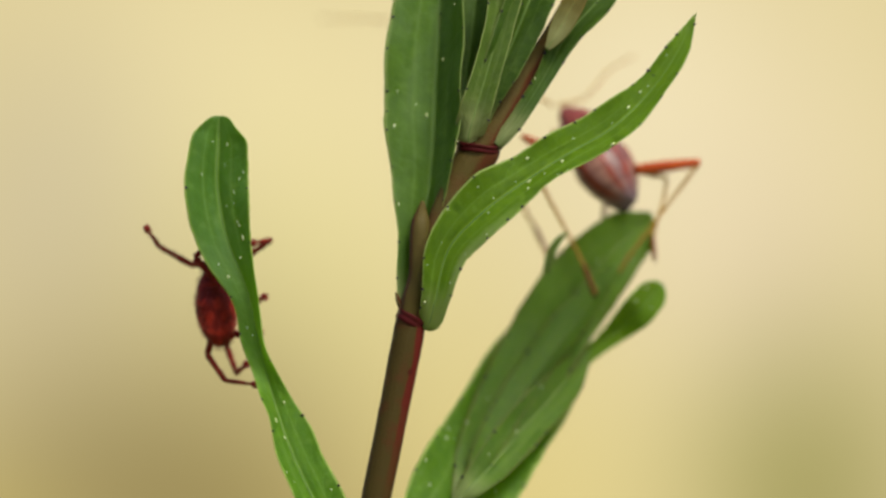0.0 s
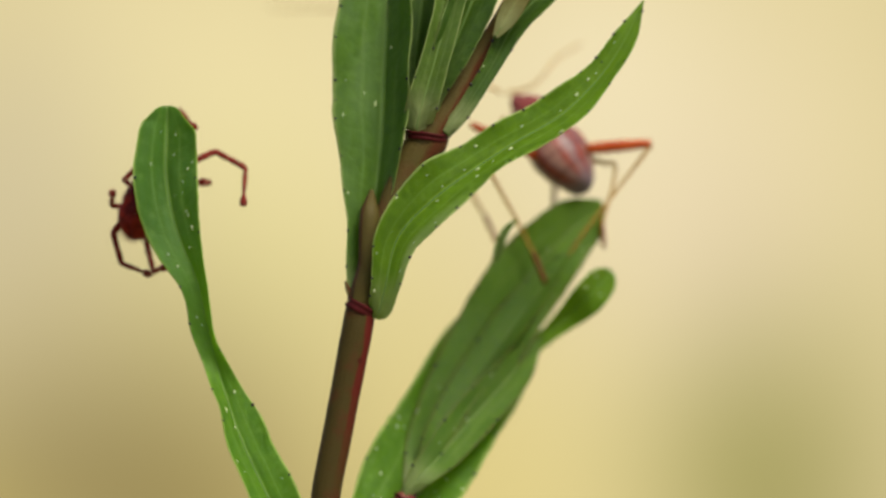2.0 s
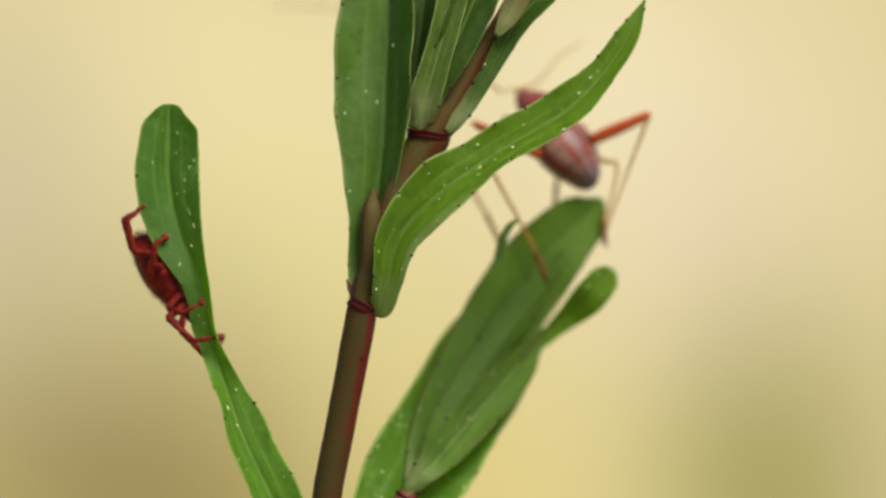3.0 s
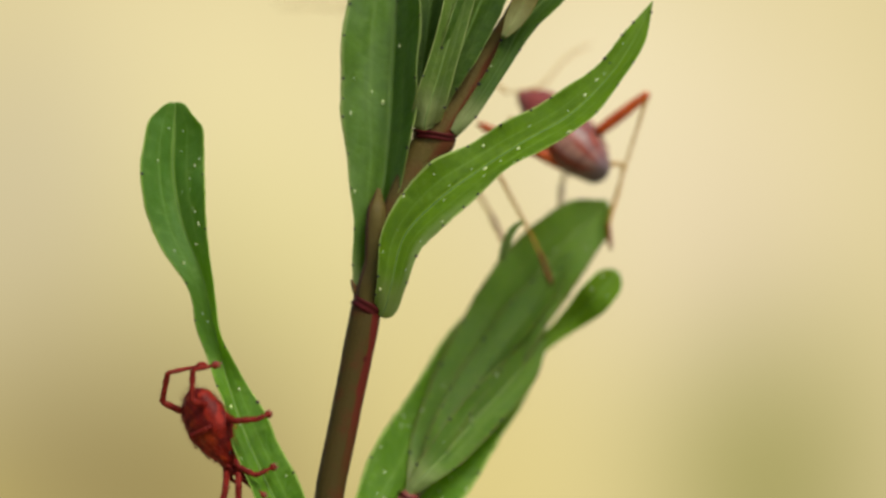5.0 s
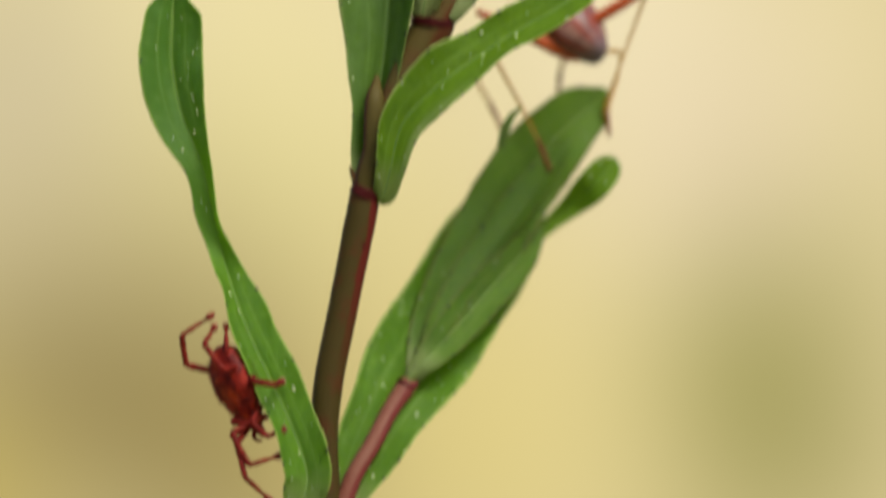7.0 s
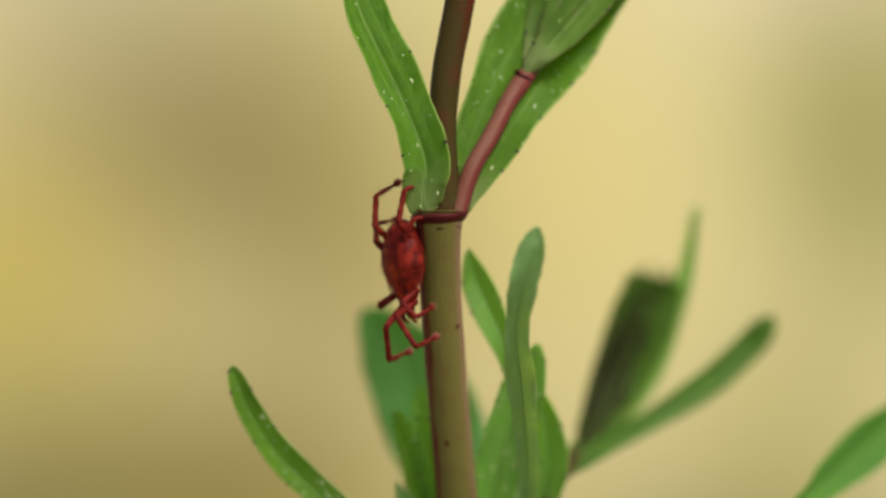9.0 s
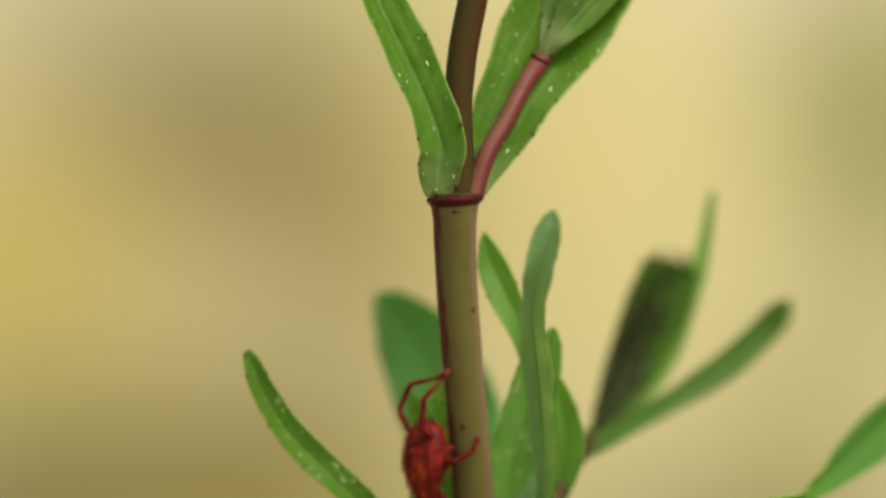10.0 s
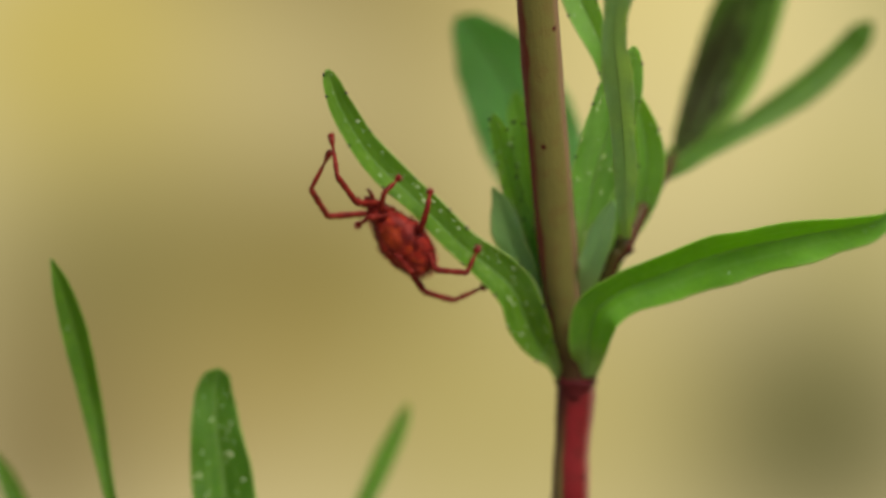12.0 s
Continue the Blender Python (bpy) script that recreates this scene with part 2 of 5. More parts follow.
def skin_material(name, dark, light, scale, rough=0.5, bump=0.4, clear=0.0, spread=(0.36, 0.66)):
    m = Nodes(name)
    place = m.add("ShaderNodeTexCoord").outputs["Object"]
    spots = m.noise(place, scale, 3.0)
    colour = m.mix(m.step(spots, *spread), rgb(*light), rgb(*dark))
    fine = m.noise(place, scale * 9.0, 3.0)
    colour = m.mix(m.math("MULTIPLY", fine, 0.35), colour, rgb(*light))
    shader = m.add("ShaderNodeBsdfPrincipled", Base_Color=colour, Roughness=rough, Normal=m.bump(fine, bump, 0.00006))
    shader.inputs["Specular IOR Level"].default_value = 0.15
    shader.inputs["Sheen Weight"].default_value = 0.01
    shader.inputs["Sheen Tint"].default_value = rgb(1.0, 0.5, 0.4)
    if clear:
        glow = m.add("ShaderNodeBsdfTranslucent", Color=rgb(*light))
        both = m.add("ShaderNodeMixShader")
        m.put(both, "0", clear)
        m.put(both, "1", shader.outputs[0])
        m.put(both, "2", glow.outputs[0])
        return m.done(both.outputs[0])
    return m.done(shader.outputs[0])


LEAF = {
    "leaf": leaf_material("leaf_green", (0.030, 0.098, 0.006), (0.105, 0.235, 0.008), (0.28, 0.42, 0.08)),
    "leaf_broad": leaf_material("leaf_mid_green", (0.050, 0.135, 0.008), (0.130, 0.27, 0.012), (0.32, 0.46, 0.12), 0.54),
    "leaf_tall": leaf_material("leaf_grey_green", (0.048, 0.140, 0.008), (0.135, 0.285, 0.014), (0.30, 0.45, 0.10), 0.55, None, 0.3, 0.10, None, None, (0.060, 0.155, 0.026)),
    # arching leaf: pale margin, brightened further to paint a sunlit rim
    "leaf_arch": leaf_material("leaf_yellow_green", (0.062, 0.137, 0.006), (0.145, 0.272, 0.010), (0.30, 0.45, 0.09), 0.55, None, 0.2, 0.04, (0.34, 0.43, 0.14), (0.30, 0.37, 0.15)),
    # young leaves: the shoot's inner shade is put into this darker green
    "leaf_young_shaded": leaf_material("leaf_young_shaded", (0.018, 0.052, 0.003), (0.062, 0.128, 0.008), (0.16, 0.24, 0.06), 0.32, None, 0.2, 0.10, (0.15, 0.21, 0.055)),
    "leaf_upright": leaf_material("leaf_sea_green", (0.040, 0.105, 0.008), (0.105, 0.21, 0.020), (0.22, 0.34, 0.09), 0.44, None, 0.3, 0.2, (0.24, 0.31, 0.09)),
    "leaf_pale": leaf_material("leaf_pale_ribbed", (0.042, 0.090, 0.008), (0.10, 0.17, 0.020), (0.24, 0.31, 0.09), 0.34, None, 0.2, 0.06, (0.28, 0.34, 0.11)),
    "leaf_dotted": leaf_material("leaf_dotted", (0.036, 0.11, 0.006), (0.09, 0.225, 0.010), (0.28, 0.42, 0.10)),
    "leaf_bright": leaf_material("leaf_bright", (0.09, 0.23, 0.010), (0.14, 0.33, 0.016), (0.28, 0.45, 0.10), 0.52, None, 0.28, 0.1, tip=(0.055, 0.15, 0.035)),
    # lower leaves: paler green, raised further to stand for light from behind
    "leaf_low_lit": leaf_material("leaf_low_lit", (0.13, 0.32, 0.050), (0.22, 0.45, 0.090), (0.42, 0.58, 0.24), 0.66, None, 0.28, 0.25, None, None, None, 0.82),
    "leaf_blue": leaf_material("leaf_bluish", (0.11, 0.26, 0.080), (0.17, 0.37, 0.120), (0.28, 0.46, 0.20), 0.60, None, 0.28, 0.4, None, None, None, 0.78),
    "leaf_mint": leaf_material("leaf_pale_mint", (0.18, 0.36, 0.14), (0.28, 0.48, 0.22), (0.36, 0.50, 0.24), 0.55, None, 0.3, 0.4, None, None, None, 0.75),
    "leaf_back": leaf_material("leaf_dull", (0.060, 0.140, 0.014), (0.148, 0.268, 0.026), (0.28, 0.33, 0.10), 0.54, None, 0.3, 0.12, (0.13, 0.085, 0.035)),
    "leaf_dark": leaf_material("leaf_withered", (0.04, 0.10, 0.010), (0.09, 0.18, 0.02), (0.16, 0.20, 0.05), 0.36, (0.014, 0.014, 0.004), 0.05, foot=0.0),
    "leaf_far": leaf_material("leaf_shaded_green", (0.036, 0.105, 0.010), (0.105, 0.225, 0.018), (0.22, 0.34, 0.08), 0.5, foot=0.0),
    "leaf_pink": leaf_material("leaf_pinkish", (0.085, 0.075, 0.016), (0.14, 0.11, 0.024), (0.17, 0.14, 0.035), 0.3, None, 0.1),
}
STEM = {
    "stem_top": stem_material("stem_young", (0.066, 0.050, 0.015), (0.080, 0.022, 0.011), 0.0, 1.5, 0.5),
    "stem_sheath": stem_material("stem_sheath", (0.060, 0.048, 0.013), (0.050, 0.022, 0.010), 0.5, 1.0, 0.5, stain=0.2),
    "stem_pink": stem_material("stem_pink", (0.125, 0.05, 0.034), (0.115, 0.022, 0.02), 0.0, 1.3),
    "stem_up": stem_material("stem_upper", (0.036, 0.026, 0.006), (0.082, 0.006, 0.006), 0.95, 0.9, 0.55, (0.030, 0.008, 0.005), None, None, 0.3, (0.35, 0.85)),
    "stem_mid": stem_material("stem_middle", (0.117, 0.103, 0.030), (0.110, 0.010, 0.013), 0.5, 0.9, 0.5, (0.20, 0.11, 0.07), None, 0.02, 0.15, None, (0.040, 0.014, 0.008)),
    "stem_brown": stem_material("stem_brown", (0.045, 0.036, 0.010), (0.05, 0.012, 0.007), 0.0, 1.4),
    "stem_low": stem_material("stem_low", (0.110, 0.008, 0.010), (0.032, 0.008, 0.005), 0.46, 1.0, 0.45, (0.26, 0.12, 0.09), (0.115, 0.085, 0.03), 0.02),
}
RIB = skin_material("midrib_pale", (0.09, 0.18, 0.03), (0.15, 0.26, 0.06), 900.0, 0.5, 0.1, 0.3)
COLLAR = stem_material("collar_red", (0.050, 0.006, 0.007), (0.026, 0.003, 0.004), 0.2, 1.0, 0.5)
GALL = skin_material("blister_tan", (0.22, 0.13, 0.03), (0.34, 0.20, 0.06), 3000.0, 0.5, 0.2, 0.2)
GLAND_PALE = skin_material("gland_pale", (0.55, 0.62, 0.25), (0.75, 0.80, 0.42), 5000.0, 0.4, 0.1, 0.35)
GLAND = skin_material("gland_black", (0.012, 0.012, 0.01), (0.03, 0.02, 0.02), 3000.0, 0.35)


def mite_body_material():
    """Crimson velvet with an orange-red saddle, furrow shade drawn as dark stripes, and fine pits."""
    m = Nodes("mite_velvet")
    place = m.add("ShaderNodeTexCoord").outputs["Object"]
    x, y, z = m.split(place)
    spots = m.noise(place, 2300.0, 3.0)
    colour = m.mix(m.step(spots, 0.40, 0.60), rgb(0.185, 0.0115, 0.0050), rgb(0.075, 0.0038, 0.0027))
    # one orange saddle behind the shoulders, and small flecks down the back
    saddle = m.math("ADD", m.math("ABSOLUTE", y), m.math("MULTIPLY", m.math("ABSOLUTE", m.math("SUBTRACT", x, 0.00035)), 0.8))
    saddle = m.step(m.math("ADD", saddle, m.math("MULTIPLY", spots, 0.0004)), 0.0004, 0.0008)
    flecks = m.math("MULTIPLY", m.step(m.noise(place, 4200.0, 1.0), 0.66, 0.56), m.step(m.math("ABSOLUTE", y), 0.00025, 0.0006))
    back = m.math("GREATER_THAN", z, 0.0)
    colour = m.mix(m.math("MULTIPLY", m.math("MAXIMUM", m.math("MULTIPLY", saddle, 0.5), m.math("MULTIPLY", flecks, 0.6)), back), colour, rgb(0.36, 0.046, 0.007))
    # shade of lengthwise furrows, painted as dark stripes without relief
    furrow_shade = m.step(m.math("SINE", m.math("MULTIPLY", m.math("ADD", y, m.math("MULTIPLY", spots, 0.0007)), 16000.0)), -0.7, 0.3)
    colour = m.mix(m.math("MULTIPLY", m.math("MULTIPLY", furrow_shade, back), 0.42), colour, rgb(0.040, 0.002, 0.002))
    pits = m.add("ShaderNodeTexVoronoi", Vector=place, Scale=9000.0).outputs[0]
    colour = m.mix(m.math("MULTIPLY", m.step(pits, 0.1, 0.45), 0.25), colour, rgb(0.20, 0.014, 0.010))
    normal = m.bump(m.math("ADD", m.noise(place, 14000.0, 3.0), m.math("MULTIPLY", spots, 1.0)), 0.6, 0.00004)
    shader = m.add("ShaderNodeBsdfPrincipled", Base_Color=colour, Roughness=0.5, Normal=normal, Specular_IOR_Level=0.12, Sheen_Weight=0.1, Sheen_Roughness=0.4, Sheen_Tint=rgb(1.0, 0.25, 0.18))
    return m.done(shader.outputs[0])


MITE_BODY = mite_body_material()
MITE_LEG = skin_material("mite_leg", (0.115, 0.007, 0.005), (0.24, 0.022, 0.014), 2500.0, 0.4, 0.5, 0.42)
MITE_HAIR = skin_material("mite_hair", (0.12, 0.008, 0.005), (0.24, 0.024, 0.012), 3000.0, 0.5)
MITE_PAD = skin_material("mite_foot_hair", (0.34, 0.14, 0.10), (0.50, 0.26, 0.19), 3000.0, 0.6, 0.2, 0.4)
BUG_LEG = skin_material("bug_leg_straw", (0.30, 0.145, 0.022), (0.42, 0.23, 0.045), 600.0, 0.45, 0.2, 0.2)
BUG_THIGH = skin_material("bug_thigh_red", (0.27, 0.034, 0.009), (0.38, 0.068, 0.014), 500.0, 0.4, 0.2, 0.05)
BUG_WING = skin_material("bug_back", (0.10, 0.018, 0.018), (0.17, 0.04, 0.034), 700.0, 0.4)
BUG_FOOT = skin_material("bug_foot_brown", (0.12, 0.032, 0.010), (0.20, 0.055, 0.016), 700.0, 0.45, 0.2, 0.1)


def bug_belly_material():
    m = Nodes("bug_belly_striped")
    where = m.add("ShaderNodeTexCoord").outputs["Object"]
    place = m.split(where)
    drift = m.math("MULTIPLY", m.math("SUBTRACT", m.noise(where, 1100.0), 0.5), 0.0007)
    turn = m.math("ARCTAN2", m.math("ADD", place[1], drift), m.math("ADD", m.math("MULTIPLY", place[2], -1.0), 0.0002))
    wave = m.math("SINE", m.math("MULTIPLY", turn, 8.0))
    colour = m.mix(m.step(m.noise(where, 1500.0), 0.4, 0.6), rgb(0.225, 0.112, 0.088), rgb(0.155, 0.082, 0.080))
    colour = m.mix(m.math("MULTIPLY", m.step(wave, -0.75, 0.1), 0.9), colour, rgb(0.17, 0.026, 0.014))
    rings = m.math("SINE", m.math("MULTIPLY", place[0], 9000.0))
    colour = m.mix(m.math("MULTIPLY", m.step(rings, -0.95, -0.6), 0.4), colour, rgb(0.07, 0.02, 0.02))
    colour = m.mix(m.step(m.math("ADD", place[1], drift), -0.0009, -0.0005), colour, rgb(0.30, 0.018, 0.028))
    colour = m.mix(m.math("MULTIPLY", m.step(m.math("ADD", place[0], drift), -0.0017, -0.0009), 0.8), colour, rgb(0.10, 0.088, 0.11))
    shader = m.add("ShaderNodeBsdfPrincipled", Base_Color=colour, Roughness=0.4, Specular_IOR_Level=0.25)
    return m.done(shader.outputs[0])


BUG_BELLY = bug_belly_material()


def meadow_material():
    """Dry meadow far behind, in soft patches of straw, earth and green. The sheet glows by itself, its daylight put
    into the colours.
    """
    m = Nodes("glowing_meadow")
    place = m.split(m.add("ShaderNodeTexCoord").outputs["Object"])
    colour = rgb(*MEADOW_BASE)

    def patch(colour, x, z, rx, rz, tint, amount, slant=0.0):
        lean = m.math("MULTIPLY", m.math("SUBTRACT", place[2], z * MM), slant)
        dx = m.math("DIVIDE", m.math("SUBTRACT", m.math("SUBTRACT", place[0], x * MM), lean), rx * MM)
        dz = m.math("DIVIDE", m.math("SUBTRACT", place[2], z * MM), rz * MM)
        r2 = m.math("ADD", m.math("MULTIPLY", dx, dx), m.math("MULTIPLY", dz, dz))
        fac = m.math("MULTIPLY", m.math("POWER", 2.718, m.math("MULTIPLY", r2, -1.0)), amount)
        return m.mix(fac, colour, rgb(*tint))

    # bright and dim parts of the distance, brightness included in each tint
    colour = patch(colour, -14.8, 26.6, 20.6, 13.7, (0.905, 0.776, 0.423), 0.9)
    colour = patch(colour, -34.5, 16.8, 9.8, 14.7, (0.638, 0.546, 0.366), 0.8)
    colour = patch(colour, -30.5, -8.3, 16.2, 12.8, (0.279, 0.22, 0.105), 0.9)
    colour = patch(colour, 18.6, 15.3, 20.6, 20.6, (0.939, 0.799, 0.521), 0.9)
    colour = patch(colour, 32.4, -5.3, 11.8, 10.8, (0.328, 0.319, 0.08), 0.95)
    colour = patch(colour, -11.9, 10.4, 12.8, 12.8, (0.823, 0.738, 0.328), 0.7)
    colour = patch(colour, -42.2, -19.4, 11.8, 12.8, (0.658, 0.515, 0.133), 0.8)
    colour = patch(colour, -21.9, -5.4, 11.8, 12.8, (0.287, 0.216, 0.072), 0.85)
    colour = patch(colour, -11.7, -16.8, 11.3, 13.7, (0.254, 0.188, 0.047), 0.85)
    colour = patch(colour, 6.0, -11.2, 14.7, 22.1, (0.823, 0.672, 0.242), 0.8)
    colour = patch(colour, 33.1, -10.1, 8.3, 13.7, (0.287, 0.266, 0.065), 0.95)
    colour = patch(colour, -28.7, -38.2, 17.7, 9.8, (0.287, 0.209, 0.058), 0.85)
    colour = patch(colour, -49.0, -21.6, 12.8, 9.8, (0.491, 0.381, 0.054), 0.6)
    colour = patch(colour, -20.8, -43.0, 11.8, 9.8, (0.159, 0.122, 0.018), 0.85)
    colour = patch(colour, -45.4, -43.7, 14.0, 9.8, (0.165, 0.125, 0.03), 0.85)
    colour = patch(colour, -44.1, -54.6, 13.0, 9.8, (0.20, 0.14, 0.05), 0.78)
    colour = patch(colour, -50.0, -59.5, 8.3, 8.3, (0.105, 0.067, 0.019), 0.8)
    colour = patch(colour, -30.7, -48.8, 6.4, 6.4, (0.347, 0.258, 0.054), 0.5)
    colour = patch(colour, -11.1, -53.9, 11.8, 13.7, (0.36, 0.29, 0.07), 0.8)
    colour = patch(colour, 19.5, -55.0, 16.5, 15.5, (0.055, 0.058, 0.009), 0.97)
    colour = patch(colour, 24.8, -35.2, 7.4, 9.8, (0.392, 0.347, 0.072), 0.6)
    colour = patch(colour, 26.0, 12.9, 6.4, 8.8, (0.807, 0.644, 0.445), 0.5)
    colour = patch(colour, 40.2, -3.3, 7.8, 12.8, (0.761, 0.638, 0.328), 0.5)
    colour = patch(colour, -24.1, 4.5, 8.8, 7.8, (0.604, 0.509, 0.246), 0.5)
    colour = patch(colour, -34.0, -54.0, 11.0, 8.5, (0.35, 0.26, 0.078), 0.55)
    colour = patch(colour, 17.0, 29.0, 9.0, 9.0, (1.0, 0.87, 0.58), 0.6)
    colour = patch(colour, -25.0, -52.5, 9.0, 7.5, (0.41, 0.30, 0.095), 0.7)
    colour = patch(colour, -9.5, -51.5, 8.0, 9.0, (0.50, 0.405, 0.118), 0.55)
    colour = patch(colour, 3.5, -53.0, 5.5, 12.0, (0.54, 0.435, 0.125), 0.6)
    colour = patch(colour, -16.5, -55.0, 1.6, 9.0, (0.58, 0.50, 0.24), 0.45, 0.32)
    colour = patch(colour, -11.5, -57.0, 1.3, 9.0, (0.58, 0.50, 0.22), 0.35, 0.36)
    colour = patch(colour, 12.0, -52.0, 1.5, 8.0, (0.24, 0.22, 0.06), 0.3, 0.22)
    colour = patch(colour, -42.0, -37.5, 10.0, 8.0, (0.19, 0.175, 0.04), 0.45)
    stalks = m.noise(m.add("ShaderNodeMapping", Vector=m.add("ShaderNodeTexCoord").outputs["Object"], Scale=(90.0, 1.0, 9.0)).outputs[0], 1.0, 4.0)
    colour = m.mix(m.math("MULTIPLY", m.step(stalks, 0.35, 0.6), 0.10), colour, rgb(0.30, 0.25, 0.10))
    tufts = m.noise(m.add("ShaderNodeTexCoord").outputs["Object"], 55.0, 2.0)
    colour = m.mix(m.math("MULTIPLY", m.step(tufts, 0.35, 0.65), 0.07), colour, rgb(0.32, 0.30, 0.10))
    # emits the tones itself, so sun and sky do not light it
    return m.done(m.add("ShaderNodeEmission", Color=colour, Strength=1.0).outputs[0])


def ground_material():
    m = Nodes("dry_ground")
    place = m.add("ShaderNodeTexCoord").outputs["Object"]
    colour = m.mix(m.noise(place, 30.0, 6.0), rgb(0.16, 0.13, 0.06), rgb(0.34, 0.29, 0.14))
    colour = m.mix(m.step(m.noise(place, 4.0, 3.0), 0.4, 0.6), colour, rgb(0.12, 0.15, 0.05))
    shader = m.add("ShaderNodeBsdfPrincipled", Base_Color=colour, Roughness=0.9, Normal=m.bump(m.noise(place, 150.0, 6.0), 0.6, 0.004))
    return m.done(shader.outputs[0])


# ---- mesh helpers ----
def part(name, bm, material, parent=None, label=""):
    """Links a bmesh, written in millimetres, as one mesh object."""
    bmesh.ops.scale(bm, vec=(MM, MM, MM), verts=bm.verts)
    data = bpy.data.meshes.new(name)
    bm.to_mesh(data)
    bm.free()
    for p in data.polygons:
        p.use_smooth = True
    data.materials.append(material)
    ob = new(name, data)
    ob.parent = parent
    return tagged(ob, label)


def spline(rows, n):
    """Catmull-Rom through rows of equal length, n steps per span."""
    a = np.array(rows, float)
    a = np.vstack([2 * a[0] - a[1], a, 2 * a[-1] - a[-2]])
    out = []
    for i in range(1, len(a) - 2):
        p0, p1, p2, p3 = a[i - 1], a[i], a[i + 1], a[i + 2]
        for s in np.arange(n) / n:
            out.append(0.5 * (2 * p1 + (p2 - p0) * s + (2 * p0 - 5 * p1 + 4 * p2 - p3) * s * s + (3 * p1 - p0 - 3 * p2 + p3) * s ** 3))
    return np.array(out + [a[-2]])


def grid_faces(bm, rings, uvs=None, closed=True, along=None):
    """Faces between rings of vertices; uvs(i, j) gives both uv pairs."""
    chart, rel = bm.loops.layers.uv.new("chart"), bm.loops.layers.uv.new("rel")
    reach = bm.loops.layers.uv.new("reach") if along else None
    n = len(rings[0])
    for i in range(len(rings) - 1):
        for j in range(n if closed else n - 1):
            k = (j + 1) % n
            f = bm.faces.new((rings[i][j], rings[i][k], rings[i + 1][k], rings[i + 1][j]))
            if uvs:
                for loop, (p, q) in zip(f.loops, ((i, j), (i, j + 1), (i + 1, j + 1), (i + 1, j))):
                    loop[chart].uv, loop[rel].uv = uvs(p, q)
                    if along:
                        loop[reach].uv = (along[p], 0.0)


def tube(rows, sides=12, steps=6, ridges=0.0, caps=True, lump=0.0):
    """A round stalk through rows of (x, y, z, diameter)."""
    pts = spline(rows, steps)
    bm = bmesh.new()
    rings, length, run = [], 0.0, []
    side = None
    for i, p in enumerate(pts):
        way = Vector(pts[min(i + 1, len(pts) - 1)][:3] - pts[max(i - 1, 0)][:3]).normalized()
        if side is None:
            side = Vector((1, 0, 0)) if abs(way.x) < 0.9 else Vector((0, 0, 1))
        side = (side - way * side.dot(way)).normalized()
        up = way.cross(side)
        length += 0 if i == 0 else float(np.linalg.norm(p[:3] - pts[i - 1][:3]))
        run.append(length)
        ring = []
        for j in range(sides):
            a = 2 * math.pi * j / sides
            r = max(p[3], 0.004) / 2 * (1 + ridges * math.cos(2 * a) + lump * noise.noise(Vector(p[:3]) * 1.5 + Vector((math.cos(a), math.sin(a), 0))))
            ring.append(bm.verts.new(Vector(p[:3]) + (side * math.cos(a) + up * math.sin(a)) * r))
        rings.append(ring)
    around = float(np.mean(pts[:, 3])) * math.pi
    grid_faces(bm, rings, lambda i, j: ((j / sides * around, run[i]), (j / sides, run[i] / max(length, 1e-6))))
    if caps:
        bm.faces.new(list(reversed(rings[0])))
        bm.faces.new(rings[-1])
    return bm


def blob(length, width, height, segs=20, rings=14, nose=0.8, lump=0.05, seed=0.0):
    """An egg along x, its thicker end behind; lumpy by noise."""
    bm = bmesh.new()
    rows = []
    for i in range(rings + 1):
        a = math.pi * i / rings
        x = math.cos(a)
        taper = 1 - (1 - nose) * max(x, 0) ** 1.5
        row = []
        for j in range(segs):
            b = 2 * math.pi * j / segs
            v = Vector((x * length / 2, math.sin(a) * math.cos(b) * width / 2 * taper, math.sin(a) * math.sin(b) * height / 2 * taper))
            v *= 1 + lump * noise.noise(v * 2.2 + Vector((seed, 0, 0))) + lump * 0.5 * noise.noise(v * 5.0 + Vector((0, seed, 0)))
            row.append(bm.verts.new(v))
        rows.append(row)
    grid_faces(bm, rows)
    bmesh.ops.remove_doubles(bm, verts=bm.verts, dist=1e-4)
    return bm


